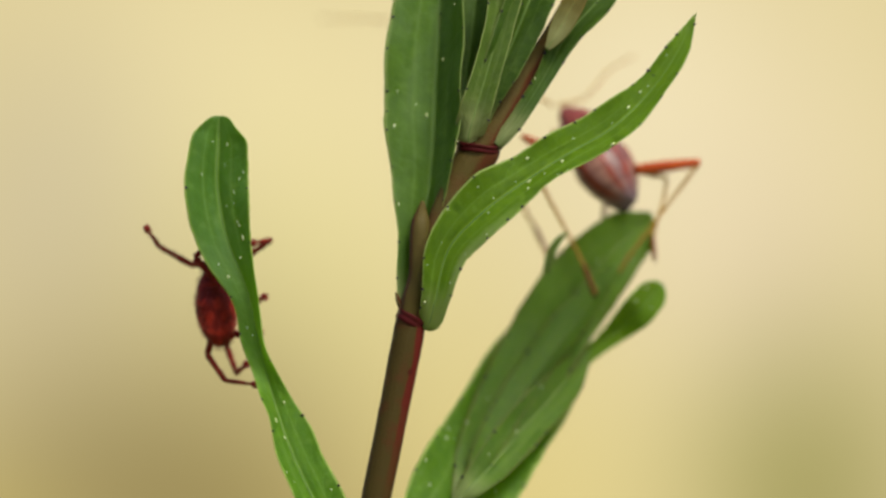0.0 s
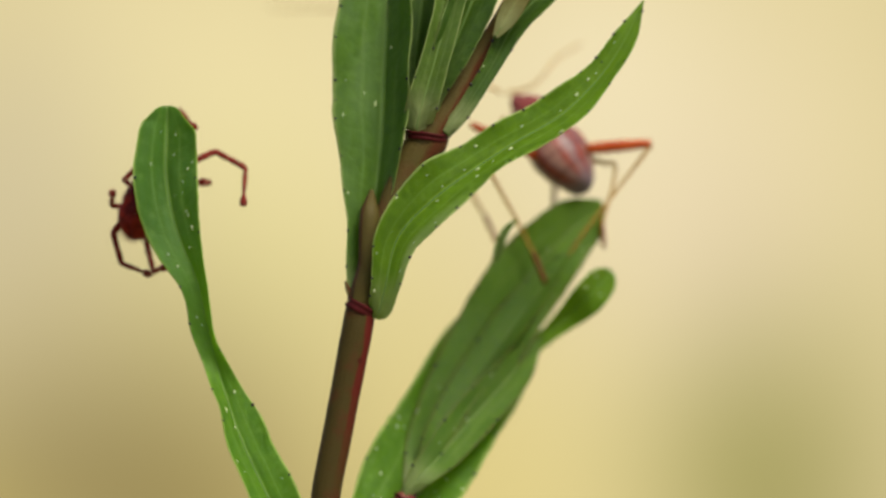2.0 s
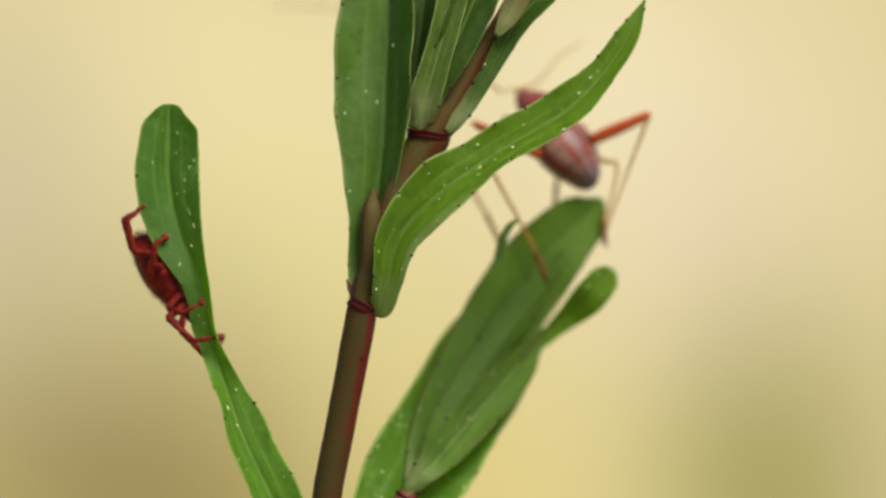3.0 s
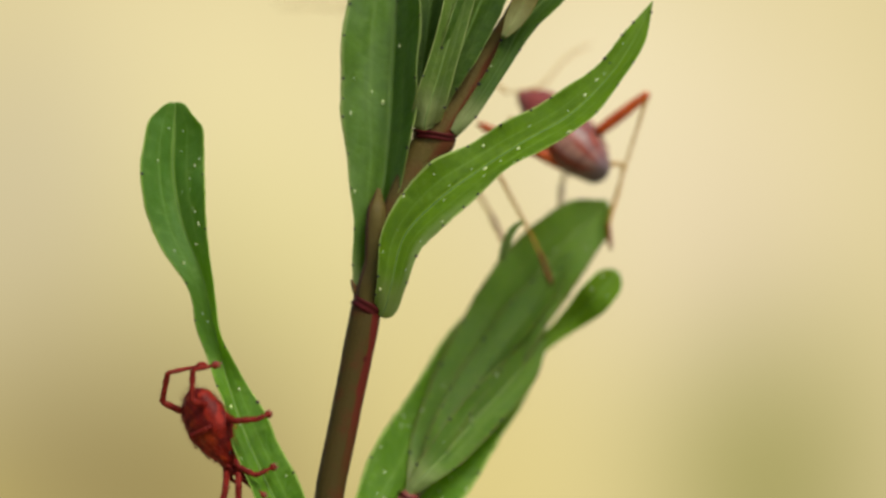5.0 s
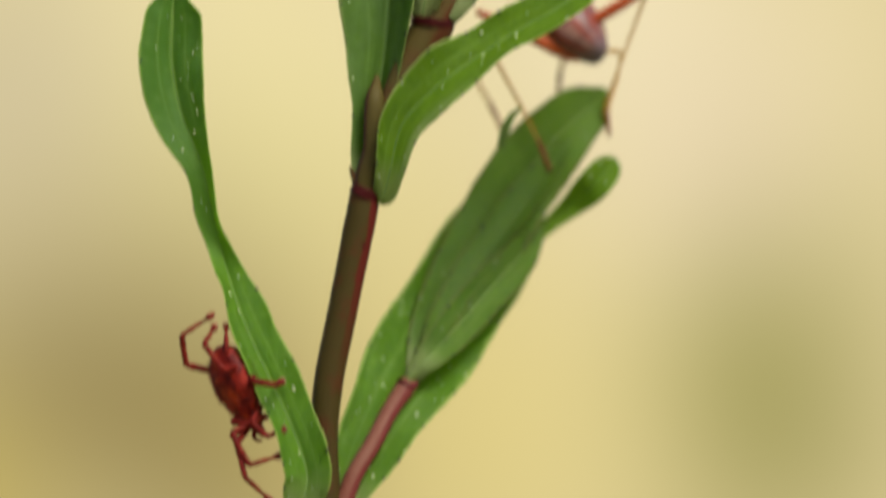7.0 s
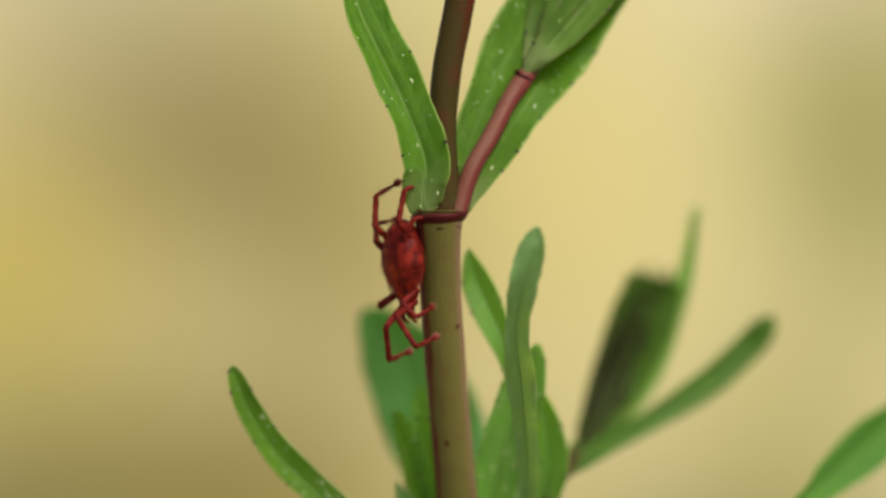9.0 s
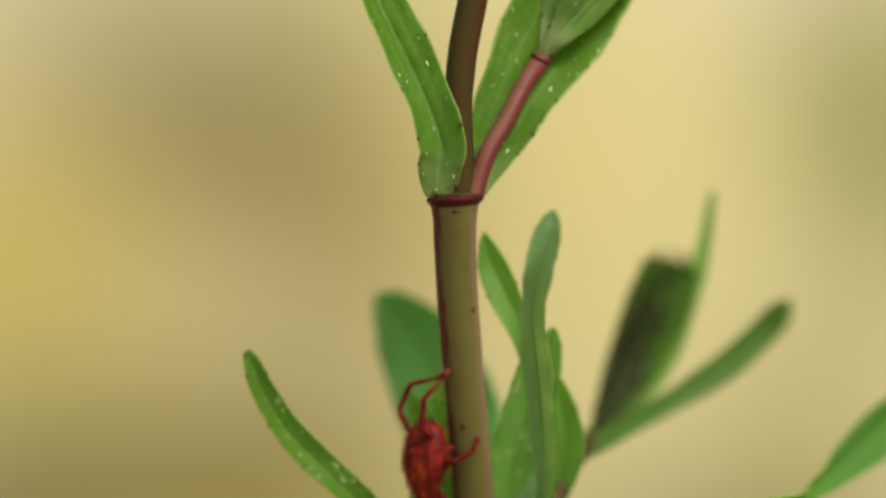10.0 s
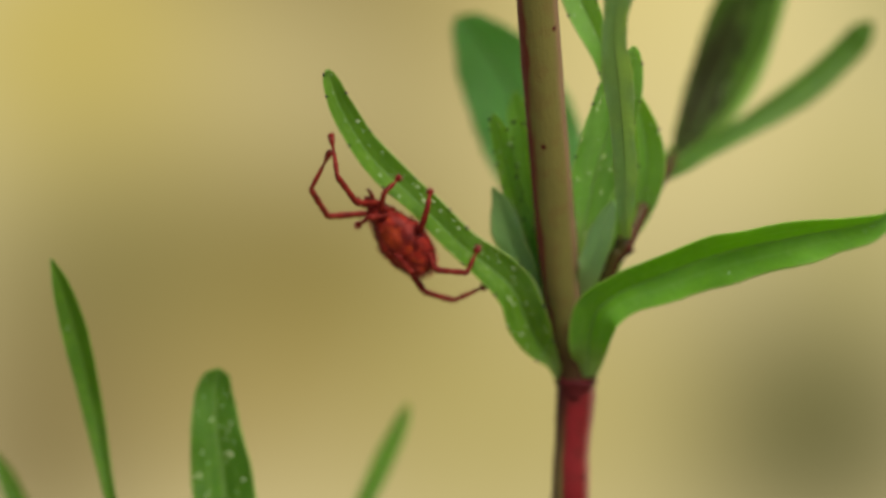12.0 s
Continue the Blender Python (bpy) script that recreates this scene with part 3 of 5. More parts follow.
# ---- plants ----
def leaf(parent, label, rows, cup=0.25, kind="leaf", dots=0.0, pale=0.0, fold=0.0, wavy=1.0, clasp=0.0):
    """A leaf along rows of (x, y, z, apparent width, roll in degrees): a blade with thickness, cupped and folded along a raised midrib.
    dots: black margin glands, pale: see-through pale glands, both as a density; wavy: how uneven the margin is; clasp: how far the foot wraps round the stem."""
    pts = spline(rows, 7)
    seed = abs(rows[0][0] * 3.1 + rows[-1][2] * 1.7)
    rnd = random.Random(round(seed * 100))
    bm = bmesh.new()
    across = (-1.0, -0.93, -0.75, -0.5, -0.25, -0.08, 0.0, 0.08, 0.25, 0.5, 0.75, 0.93, 1.0)
    rings, run, length, beads, ribs, pits = [], [], 0.0, [], [], []
    due = {0: rnd.uniform(0.8, 1.8), -1: rnd.uniform(0.8, 1.8)}
    for i, p in enumerate(pts):
        way = Vector(pts[min(i + 1, len(pts) - 1)][:3] - pts[max(i - 1, 0)][:3]).normalized()
        flat = Vector((way.z, 0, -way.x))
        flat = flat.normalized() if flat.length > 1e-3 else Vector((1, 0, 0))
        depth = flat.cross(way).normalized()
        roll = radians(float(p[4]))
        w = flat * math.cos(roll) + depth * math.sin(roll)
        n = w.cross(way).normalized()
        if n.y > 0 and abs(roll) < 1.4:
            n = -n
        half = max(p[3], 0.02) / 2 / max(math.cos(roll), 0.35)
        gone = 0 if i == 0 else float(np.linalg.norm(p[:3] - pts[i - 1][:3]))
        length += gone
        run.append(length)
        top, low = [], []
        for u in across:
            wave = 1 + wavy * (0.02 * math.sin(length * 1.3 + seed) + 0.022 * noise.noise(Vector((length * 2.1, u * 0.7 + seed, 1.0))) + 0.02 * noise.noise(Vector((length * 5.5, u * 2.0, seed)))) * abs(u) ** 3
            lift = (cup * abs(u) ** 1.6 + fold * abs(u)) * half + wavy * 0.09 * half * math.sin(length * 2.3 + seed + (2 if u > 0 else 0)) * abs(u) ** 3
            grown = min(length / 1.7, 1.0)
            lift *= grown * grown * (3 - 2 * grown) * (1 + clasp) - clasp
            ridge = 0.05 * half * math.exp(-(u / 0.07) ** 2)
            v = Vector(p[:3]) + w * (u * half * wave) + n * (lift - ridge)
            thick = (0.05 + 0.06 * (1 - abs(u))) * min(1.0, half / 0.3)
            top.append(v + n * thick / 2)
            low.append(v - n * (thick / 2 + (0.10 * half * math.exp(-(u / 0.10) ** 2))))
        ribs.append((p, np.array(n)))
        ring = [bm.verts.new(v) for v in top] + [bm.verts.new(v) for v in reversed(low)]
        rings.append(ring)
        if 3 < i < len(pts) - 2:
            for edge in (0, -1):
                if dots and length > due[edge]:
                    due[edge] = length + rnd.uniform(0.5, 2.0) / dots
                    beads.append((top[edge] * 0.95 + top[len(across) // 2] * 0.05, rnd.uniform(0.04, 0.075)))
            if dots and rnd.random() < 0.06 * dots * gone:
                beads.append((top[rnd.randrange(2, 11)], rnd.uniform(0.035, 0.055)))
        if i > 2 and pale:
            for _ in range(int(pale * gone * 2 * half * 1.25 + rnd.random())):
                k = rnd.choice((1, 2, 2, 3, 3, 4, 7, 8, 8, 9, 9, 10))
                mixed = top[k].lerp(top[k + 1], rnd.random()) - way * gone * rnd.random()
                size = rnd.choice((0.5, 0.6, 0.7, 0.7, 0.9, 1.25)) * 0.058
                pits.append((mixed, Matrix((w * size * 0.75, way * size * rnd.uniform(0.9, 1.7), n * 0.028)).transposed().to_4x4()))
    m = len(across)

    def uvs(i, j):
        j = j % (2 * m)
        u = across[j] if j < m else across[2 * m - 1 - j]
        return (u * max(pts[i][3], 0.1) / 2, run[i] + seed), (u, run[i] / length)

    grid_faces(bm, rings, uvs, True, run)
    bm.faces.new(list(reversed(rings[0])))
    bm.faces.new(rings[-1])
    bmesh.ops.recalc_face_normals(bm, faces=bm.faces)
    blade = part("leaf", bm, LEAF[kind], parent, label)
    rib_rows = [tuple(p[:3] + q * 0.02) + (0.02 + 0.04 * min(1.0, p[3]) * (1 - i / len(pts)),) for i, (p, q) in enumerate(ribs)]
    part("midrib", tube(rib_rows, 6, 1), RIB, blade, "pale raised midrib")
    if beads:
        bm = bmesh.new()
        for place, r in beads:
            bmesh.ops.create_icosphere(bm, subdivisions=1, radius=r, matrix=Matrix.Translation(place) @ Matrix.Diagonal((1.0, 0.7, 0.9, 1.0)))
        tagged(part("gland_speckle", bm, GLAND, blade, "tiny black glands"), kind="stuff")
    if pits:
        bm = bmesh.new()
        for place, shape in pits:
            bmesh.ops.create_icosphere(bm, subdivisions=1, radius=1.0, matrix=Matrix.Translation(place) @ shape)
        tagged(part("pale_gland_speckle", bm, GLAND_PALE, blade, "tiny pale see-through glands"), kind="stuff")
    return blade


def collar(parent, x, y, z, r, tilt, tall=1.0, flare=0.8, dip=0.06):
    """The red swollen ring of a node: a low band on a funnel that narrows below it, with an uneven rim."""
    bm = bmesh.new()
    rings = []
    for h, w in ((-0.95, flare), (-0.6, flare + 0.03), (-0.36, 0.92), (-0.22, 0.97), (-0.08, 1.02), (0.04, 1.03), (0.13, 0.99), (0.18, 0.88), (0.2, 0.6)):
        ring = []
        for i in range(40):
            a = 2 * math.pi * i / 40
            rr = r * w * (1 + 0.025 * math.sin(3 * a + r) + 0.015 * math.sin(7 * a))
            sag = dip * r * math.sin(2 * a + 1) + dip * 0.6 * r * math.sin(5 * a + r * 4)
            ring.append(bm.verts.new((rr * math.cos(a), rr * math.sin(a) * 0.94, h * r * 0.7 * tall + sag * (1 if h > -0.5 else 0.3))))
        rings.append(ring)
    grid_faces(bm, rings, lambda i, j: ((j / 40 * 6 * r, i * 0.1), (j / 40, i / 8)))
    bm.faces.new(list(reversed(rings[0])))
    bm.faces.new(rings[-1])
    bmesh.ops.recalc_face_normals(bm, faces=bm.faces)
    bmesh.ops.transform(bm, matrix=Matrix.Translation((x, y, z)) @ Matrix.Rotation(radians(tilt), 4, "Y"), verts=bm.verts)
    return part("node_collar", bm, COLLAR, parent, "dark red swollen collar")


MEADOW_BASE = (0.776, 0.651, 0.332)

# ---- the setting ----
GROUND_Z = -110.0
bm = bmesh.new()
bmesh.ops.create_grid(bm, x_segments=160, y_segments=160, size=20000)
for v in bm.verts:
    v.co.z = GROUND_Z + noise.noise(v.co * 0.0007) * 5 + noise.noise(v.co * 0.003) * 2 - 2
tagged(part("ground", bm, ground_material(), None, "dry straw-coloured meadow ground"), category="ground", kind="structure")

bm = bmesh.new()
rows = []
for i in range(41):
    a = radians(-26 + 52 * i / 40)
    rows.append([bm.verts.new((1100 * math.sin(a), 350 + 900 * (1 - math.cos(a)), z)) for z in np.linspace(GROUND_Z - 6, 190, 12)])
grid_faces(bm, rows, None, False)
tagged(part("backdrop", bm, meadow_material(), None, "glowing sheet tinted as blurred dry meadow in straw, earth and green"), category="backdrop", kind="structure")

plant = tagged(new("flowering_herb"), "upright green herb with red-jointed stem and dotted leaves", "plant")
neighbour = tagged(new("low_herb"), "low green herb with narrow upright leaves beside the stem", "plant")
leaf(plant, "long grey-green leaf twisted halfway, dotted with pale glands",
     [(-4.90, -0.58, -13.64, 0.90, 0), (-4.97, -0.66, -13.34, 1.26, 0), (-4.95, -0.74, -12.70, 1.50, 0), (-4.92, -0.78, -11.85, 1.64, -8), (-5.56, -0.70, -10.08, 1.62, -22), (-6.92, -0.50, -7.19, 1.52, -28), (-7.66, -0.30, -5.19, 1.08, -28), (-8.18, -0.10, -3.03, 0.72, 45), (-8.64, 0.00, -1.10, 1.08, 25), (-9.42, 0.20, 0.83, 1.96, 8), (-9.76, 0.30, 2.64, 2.32, 0), (-9.74, 0.30, 4.04, 2.08, -5), (-9.72, 0.30, 4.60, 1.60, 0), (-9.70, 0.25, 4.96, 0.96, 0), (-9.70, 0.25, 5.14, 0.32, 0)], 0.2, "leaf_tall", 0.5, 1.05, 0.42, 1.2, 0.35)
arching = leaf(plant, "bright green arching leaf with pale dots and a wavy edge",
     [(-2.36, -0.30, -2.44, 0.36, 0), (-2.20, -0.52, -2.15, 0.82, 0), (-1.99, -0.80, -1.31, 1.03, 0), (-1.54, -1.00, 0.38, 1.60, 5), (-0.33, -1.10, 1.68, 1.99, 15), (1.00, -1.00, 2.66, 1.70, 25), (2.56, -0.80, 3.69, 1.48, 25), (4.34, -0.50, 4.77, 1.46, 20), (5.77, -0.20, 6.23, 1.04, 15), (6.62, 0.00, 7.53, 0.76, 10), (7.23, 0.30, 8.83, 0.04, 10)], 0.42, "leaf_arch", 1.0, 1.2, 0.12, 1.5, 0.9)
bm = blob(0.36, 0.15, 0.20, 12, 8, 0.8, 0.15, 5.0)
bmesh.ops.transform(bm, matrix=Matrix.Translation((-0.14, -1.02, 0.86)) @ Matrix.Rotation(radians(-42), 4, "Y"), verts=bm.verts)
part("blister", bm, GALL, arching, "small tan blister on the leaf margin")
leaf(plant, "tall upright leaf folded along its midrib",
     [(-3.04, 0.10, -1.95, 0.12, 0), (-3.12, 0.12, -1.50, 0.44, 0), (-2.98, 0.35, -0.60, 0.78, 5), (-2.76, 0.50, 0.30, 1.06, 10), (-2.38, 0.60, 1.63, 1.62, 20), (-2.10, 0.70, 3.85, 2.40, 20), (-2.00, 0.85, 6.28, 2.76, 20), (-1.86, 1.00, 8.92, 2.55, 20), (-1.75, 1.20, 11.36, 1.21, 20), (-1.70, 1.20, 12.37, 0.04, 20)], 0.25, "leaf_upright", 1.0, 0.3, 0.7, 0.8, 0.6)
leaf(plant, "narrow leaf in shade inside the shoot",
     [(-0.92, 0.50, 4.30, 0.60, 0), (-0.96, 0.80, 6.08, 1.20, 20), (-0.72, 1.00, 8.11, 1.85, 25), (-0.51, 1.20, 10.14, 1.93, 25), (-0.37, 1.20, 11.96, 0.08, 20)], 0.3, "leaf_young_shaded", 0.6, 0, 0.2, 1.0)
leaf(plant, "pale-veined young leaf clasping the stem",
     [(-0.84, -0.62, 4.16, 0.84, 0), (-0.84, -0.76, 4.42, 1.06, 0), (-0.66, -0.95, 5.10, 1.12, 0), (-0.22, -1.00, 6.58, 1.02, 0), (0.22, -0.85, 8.19, 1.05, 0), (0.60, -0.60, 10.01, 1.16, 0), (1.22, -0.40, 12.23, 0.08, 0)], 0.3, "leaf_pale", 0.4, 0, 0.25, 0.6, 1.2)
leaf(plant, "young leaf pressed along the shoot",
     [(0.14, -0.52, 4.10, 0.44, 0), (0.42, -0.58, 4.42, 0.54, 0), (0.92, -0.55, 5.05, 0.58, 0), (1.86, -0.45, 6.56, 0.66, 0), (2.62, -0.30, 7.94, 1.00, 10), (3.90, -0.10, 9.40, 1.20, 20), (5.54, 0.20, 11.28, 0.08, 20)], 0.3, "leaf_young_shaded", 1.2, 0.15, 0.25, 1.0, 1.0)
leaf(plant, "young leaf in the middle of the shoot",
     [(-0.62, -0.30, 4.25, 0.80, 0), (-0.34, -0.45, 5.40, 0.86, 0), (0.42, -0.55, 7.05, 1.45, 0), (1.12, -0.50, 8.75, 1.65, 0), (1.85, -0.30, 10.60, 1.45, 0), (2.75, 0.00, 12.60, 0.08, 0)], 0.4, "leaf_young_shaded", 1.0, 0, 0.35, 1.8)
leaf(plant, "pinkish young leaf tip at the shoot's top",
     [(1.91, -0.90, 7.46, 0.20, 0), (2.31, -1.00, 8.08, 0.68, 0), (2.79, -1.00, 8.98, 0.80, 0), (3.27, -0.80, 9.99, 0.60, 0), (3.61, -0.80, 10.79, 0.04, 0)], 0.35, "leaf_pink", 0, 0, 0.1, 1.0)
leaf(plant, "broad dotted leaf behind the side shoot",
     [(-3.70, 0.40, -13.55, 0.72, 0), (-3.10, 0.80, -11.89, 2.01, 0), (-2.24, 1.40, -10.11, 2.81, 0), (-1.39, 2.50, -8.59, 3.62, 0), (-0.18, 4.10, -6.73, 3.72, 0), (1.02, 5.60, -4.78, 3.66, 0), (2.05, 6.40, -3.00, 3.12, 0), (3.00, 6.60, -1.50, 1.90, 0), (3.85, 7.00, -0.40, 0.90, 0), (4.30, 7.10, 0.30, 0.08, 0)], 0.18, "leaf_broad", 1.1, 1.0, 0.2, 1.0)
leaf(plant, "large green leaf of the side shoot, soft and broad",
     [(-1.19, 2.20, -8.79, 0.52, 0), (-0.30, 3.70, -6.64, 1.94, 0), (1.22, 4.90, -3.99, 2.68, 0), (2.86, 5.50, -1.28, 2.86, 0), (4.35, 5.60, 0.51, 2.37, 0), (5.30, 5.80, 1.38, 1.72, 0), (5.84, 5.80, 1.95, 0.20, 0)], 0.15, "leaf_back", 0.5, 0.2, 0.25, 1.0)
leaf(plant, "leaf of the side shoot with a pale midrib",
     [(-1.36, 1.50, -8.80, 0.26, 0), (-1.12, 1.50, -8.42, 0.60, 0), (-0.66, 1.60, -7.90, 1.02, 0), (-0.02, 2.30, -7.25, 1.36, 0), (1.27, 3.50, -5.76, 1.50, 0), (2.58, 4.50, -4.33, 1.34, 0), (3.65, 5.30, -2.90, 0.12, 0)], 0.3, "leaf_back", 0.8, 0.2, 0.4, 1.0, 1.0)
leaf(plant, "small blunt leaf standing out of the side shoot",
     [(0.55, 3.90, -6.60, 0.34, 0), (2.05, 4.80, -4.85, 0.46, 0), (3.55, 5.20, -3.25, 0.52, 0), (4.62, 5.20, -2.30, 0.86, 0), (5.36, 4.60, -1.58, 1.22, 0), (5.86, 4.70, -1.00, 1.06, 0), (6.06, 4.75, -0.75, 0.62, 0), (6.16, 4.80, -0.62, 0.12, 0)], 0.2, "leaf_arch", 0.4, 0.3, 0.3, 1.0)
leaf(plant, "folded inner leaf of the side shoot with a brown margin",
     [(-0.95, 1.90, -8.50, 0.40, 0), (-0.10, 3.00, -6.80, 0.95, 20), (1.15, 4.30, -4.75, 1.15, 25), (2.55, 4.90, -2.75, 1.20, 25), (3.75, 5.10, -1.15, 0.95, 20), (4.60, 5.30, 0.10, 0.10, 10)], 0.25, "leaf_back", 0.8, 0.0, 0.5, 1.2)
leaf(plant, "tiny curled green leaflet",
     [(1.98, 3.40, -0.27, 0.28, 0), (2.14, 3.20, 0.34, 0.32, 0), (2.38, 3.20, 0.82, 0.26, 0), (2.75, 3.20, 1.15, 0.08, 0)], 0.2, "leaf", 0, 0, 0.1, 1.0)
leaf(plant, "long narrow leaf reaching out from the lower node, pale dots",
     [(-3.61, 6.00, -30.68, 0.24, 0), (-3.97, 5.49, -29.79, 0.49, 0), (-4.50, 5.11, -29.03, 1.10, 0), (-4.93, 4.68, -28.15, 1.54, -5), (-5.49, 4.23, -26.94, 1.46, -12), (-7.19, 3.79, -25.49, 1.09, -20), (-8.74, 3.39, -23.90, 1.07, -20), (-10.35, 3.09, -22.32, 1.05, -20), (-11.37, 2.76, -20.65, 0.88, -15), (-11.68, 2.53, -19.80, 0.72, -8), (-11.83, 2.45, -19.32, 0.48, 0), (-11.89, 2.36, -19.09, 0.16, 0)], 0.3, "leaf_broad", 0.8, 2.4, 0.25, 1.2)
leaf(plant, "broad bluish leaf set far behind the stem",
     [(-3.70, 8.50, -28.50, 0.80, 0), (-3.70, 11.67, -26.00, 2.00, 0), (-4.20, 12.80, -23.20, 3.30, 0), (-4.95, 13.06, -21.10, 3.70, 0), (-5.70, 13.00, -19.60, 3.30, 0), (-6.38, 12.89, -18.55, 2.60, 0), (-6.86, 12.60, -17.92, 1.75, 0), (-7.18, 12.47, -17.59, 1.10, 0), (-7.40, 12.39, -17.38, 0.25, 0)], 0.15, "leaf_blue", 0, 0, 0.1, 1.0)
leaf(plant, "short narrow leaf beside the stem with dark margin dots",
     [(-4.29, 6.49, -28.98, 0.70, 0), (-4.82, 5.68, -25.80, 0.76, 0), (-5.40, 5.00, -23.30, 0.74, 0), (-5.78, 4.40, -21.60, 0.66, 0), (-5.96, 4.10, -21.00, 0.46, 0), (-6.00, 4.00, -20.75, 0.10, 0)], 0.35, "leaf_low_lit", 2.2, 1.2, 0.3, 1.6)
leaf(plant, "narrow crinkled leaf pressed against the stem",
     [(-4.10, 6.40, -28.90, 0.70, 0), (-4.45, 5.60, -25.60, 0.80, 0), (-4.80, 5.00, -23.20, 0.80, 0), (-5.00, 4.50, -21.80, 0.64, 0), (-5.12, 4.30, -21.15, 0.42, 0), (-5.10, 4.20, -20.95, 0.10, 0)], 0.3, "leaf_low_lit", 2.0, 0.5, 0.3, 3.0)
leaf(plant, "short upright leaf beside the stem",
     [(-4.17, 7.31, -29.03, 0.82, 0), (-4.62, 6.31, -25.29, 1.06, 0), (-4.92, 6.76, -22.44, 0.94, 0), (-5.13, 6.45, -20.79, 0.82, 0), (-5.22, 6.14, -19.97, 0.12, 0)], 0.2, "leaf_low_lit", 0.8, 0.5, 0.3, 1.2)
leaf(plant, "pale grey-green small leaf low beside the stem",
     [(-4.21, 6.24, -29.38, 0.90, 0), (-4.80, 5.56, -27.30, 1.10, 0), (-5.39, 4.99, -25.23, 1.01, 20), (-5.78, 4.62, -23.99, 0.69, 20), (-6.06, 4.39, -23.38, 0.08, 0)], 0.2, "leaf_mint", 0.0, 0, 0.2, 5.0)
leaf(plant, "dotted green leaf close to the stem",
     [(-3.18, 4.78, -26.03, 0.32, 0), (-2.92, 4.69, -25.25, 0.77, 0), (-2.66, 4.60, -24.21, 1.30, 0), (-2.31, 4.34, -22.72, 1.70, 0), (-1.83, 4.07, -21.21, 1.78, 0), (-1.42, 3.76, -19.87, 1.61, 0), (-1.13, 3.55, -19.05, 1.09, 0), (-0.99, 3.38, -18.61, 0.56, 0), (-0.95, 3.30, -18.40, 0.16, 0)], 0.25, "leaf_low_lit", 1.0, 2.0, 0.3, 1.2)
leaf(plant, "small bluish leaf tucked under the dotted one",
     [(-2.90, 5.00, -27.40, 0.37, 0), (-2.66, 4.50, -26.60, 0.69, 0), (-2.38, 4.00, -25.63, 0.85, 0), (-2.02, 3.70, -24.59, 0.74, 0), (-1.70, 3.60, -23.86, 0.10, 0)], 0.2, "leaf_mint", 0, 0, 0.1, 4.0)
leaf(plant, "twisted bright leaf with a pointed tip",
     [(-2.41, 6.56, -28.16, 0.62, 0), (-1.49, 5.36, -24.41, 1.10, 0), (-1.40, 4.47, -21.51, 1.10, 0), (-1.55, 3.89, -19.70, 0.90, 25), (-2.02, 3.70, -18.50, 0.86, 20), (-2.70, 3.80, -17.05, 1.20, 10), (-3.10, 4.00, -16.15, 1.08, 5), (-3.33, 3.95, -15.40, 0.56, 0), (-3.38, 3.92, -14.98, 0.10, 0)], 0.3, "leaf_low_lit", 0.6, 1.6, 0.3, 1.0)
leaf(plant, "slender blue-green leaf standing before the others",
     [(-1.29, 5.02, -25.58, 0.28, 0), (-1.32, 3.60, -24.23, 0.60, 0), (-1.36, 1.90, -22.29, 0.80, 0), (-1.56, -0.60, -19.82, 0.98, 0), (-1.74, -2.60, -17.83, 0.94, 0), (-1.48, -3.90, -16.07, 0.97, 0), (-1.21, -4.40, -14.98, 0.92, 0), (-1.07, -4.50, -14.47, 0.66, 0), (-0.99, -4.60, -14.16, 0.19, 0)], 0.2, "leaf_mint", 0, 0, 0.1, 4.0)
leaf(plant, "green leaf edging out behind the slender one",
     [(-1.28, 5.42, -25.59, 0.28, 0), (-0.86, 5.78, -24.42, 0.94, 0), (-0.51, 5.37, -22.92, 1.34, 0), (-0.60, 4.92, -21.61, 1.18, 0), (-0.88, 4.49, -20.48, 0.69, 0), (-1.03, 4.26, -19.87, 0.12, 0)], 0.2, "leaf_low_lit", 0.8, 1.0, 0.2, 1.0)
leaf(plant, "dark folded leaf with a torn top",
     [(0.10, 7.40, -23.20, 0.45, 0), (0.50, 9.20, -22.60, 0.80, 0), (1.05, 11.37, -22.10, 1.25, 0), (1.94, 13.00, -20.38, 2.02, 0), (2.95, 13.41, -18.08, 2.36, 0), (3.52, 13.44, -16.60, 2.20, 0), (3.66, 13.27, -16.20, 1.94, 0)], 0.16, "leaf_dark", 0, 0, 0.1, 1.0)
leaf(plant, "thin pointed leaf beside the torn one",
     [(1.87, 12.68, -22.06, 0.63, 0), (3.40, 13.33, -19.56, 0.97, 0), (4.41, 13.65, -17.05, 0.76, 0), (4.81, 13.73, -15.57, 0.5, 0), (5.13, 13.44, -13.59, 0.26, 0)], 0.2, "leaf_low_lit", 0, 0, 0.1, 1.0)
leaf(plant, "small narrow leaf with a rounded tip",
     [(0.15, 7.60, -23.15, 0.45, 0), (0.75, 9.20, -22.85, 0.62, 0), (1.70, 10.66, -22.30, 0.74, 0), (3.34, 12.14, -21.47, 0.84, 0), (5.50, 13.23, -20.14, 1.10, 0), (7.01, 13.69, -18.82, 1.10, 0), (7.57, 13.61, -18.19, 0.97, 0), (7.83, 13.64, -17.85, 0.59, 0), (7.95, 13.56, -17.64, 0.17, 0)], 0.25, "leaf_far", 0, 0, 0.1, 1.0)
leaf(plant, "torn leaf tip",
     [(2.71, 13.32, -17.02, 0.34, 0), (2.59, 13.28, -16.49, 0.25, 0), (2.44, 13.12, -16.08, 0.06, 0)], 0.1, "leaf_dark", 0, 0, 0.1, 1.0)
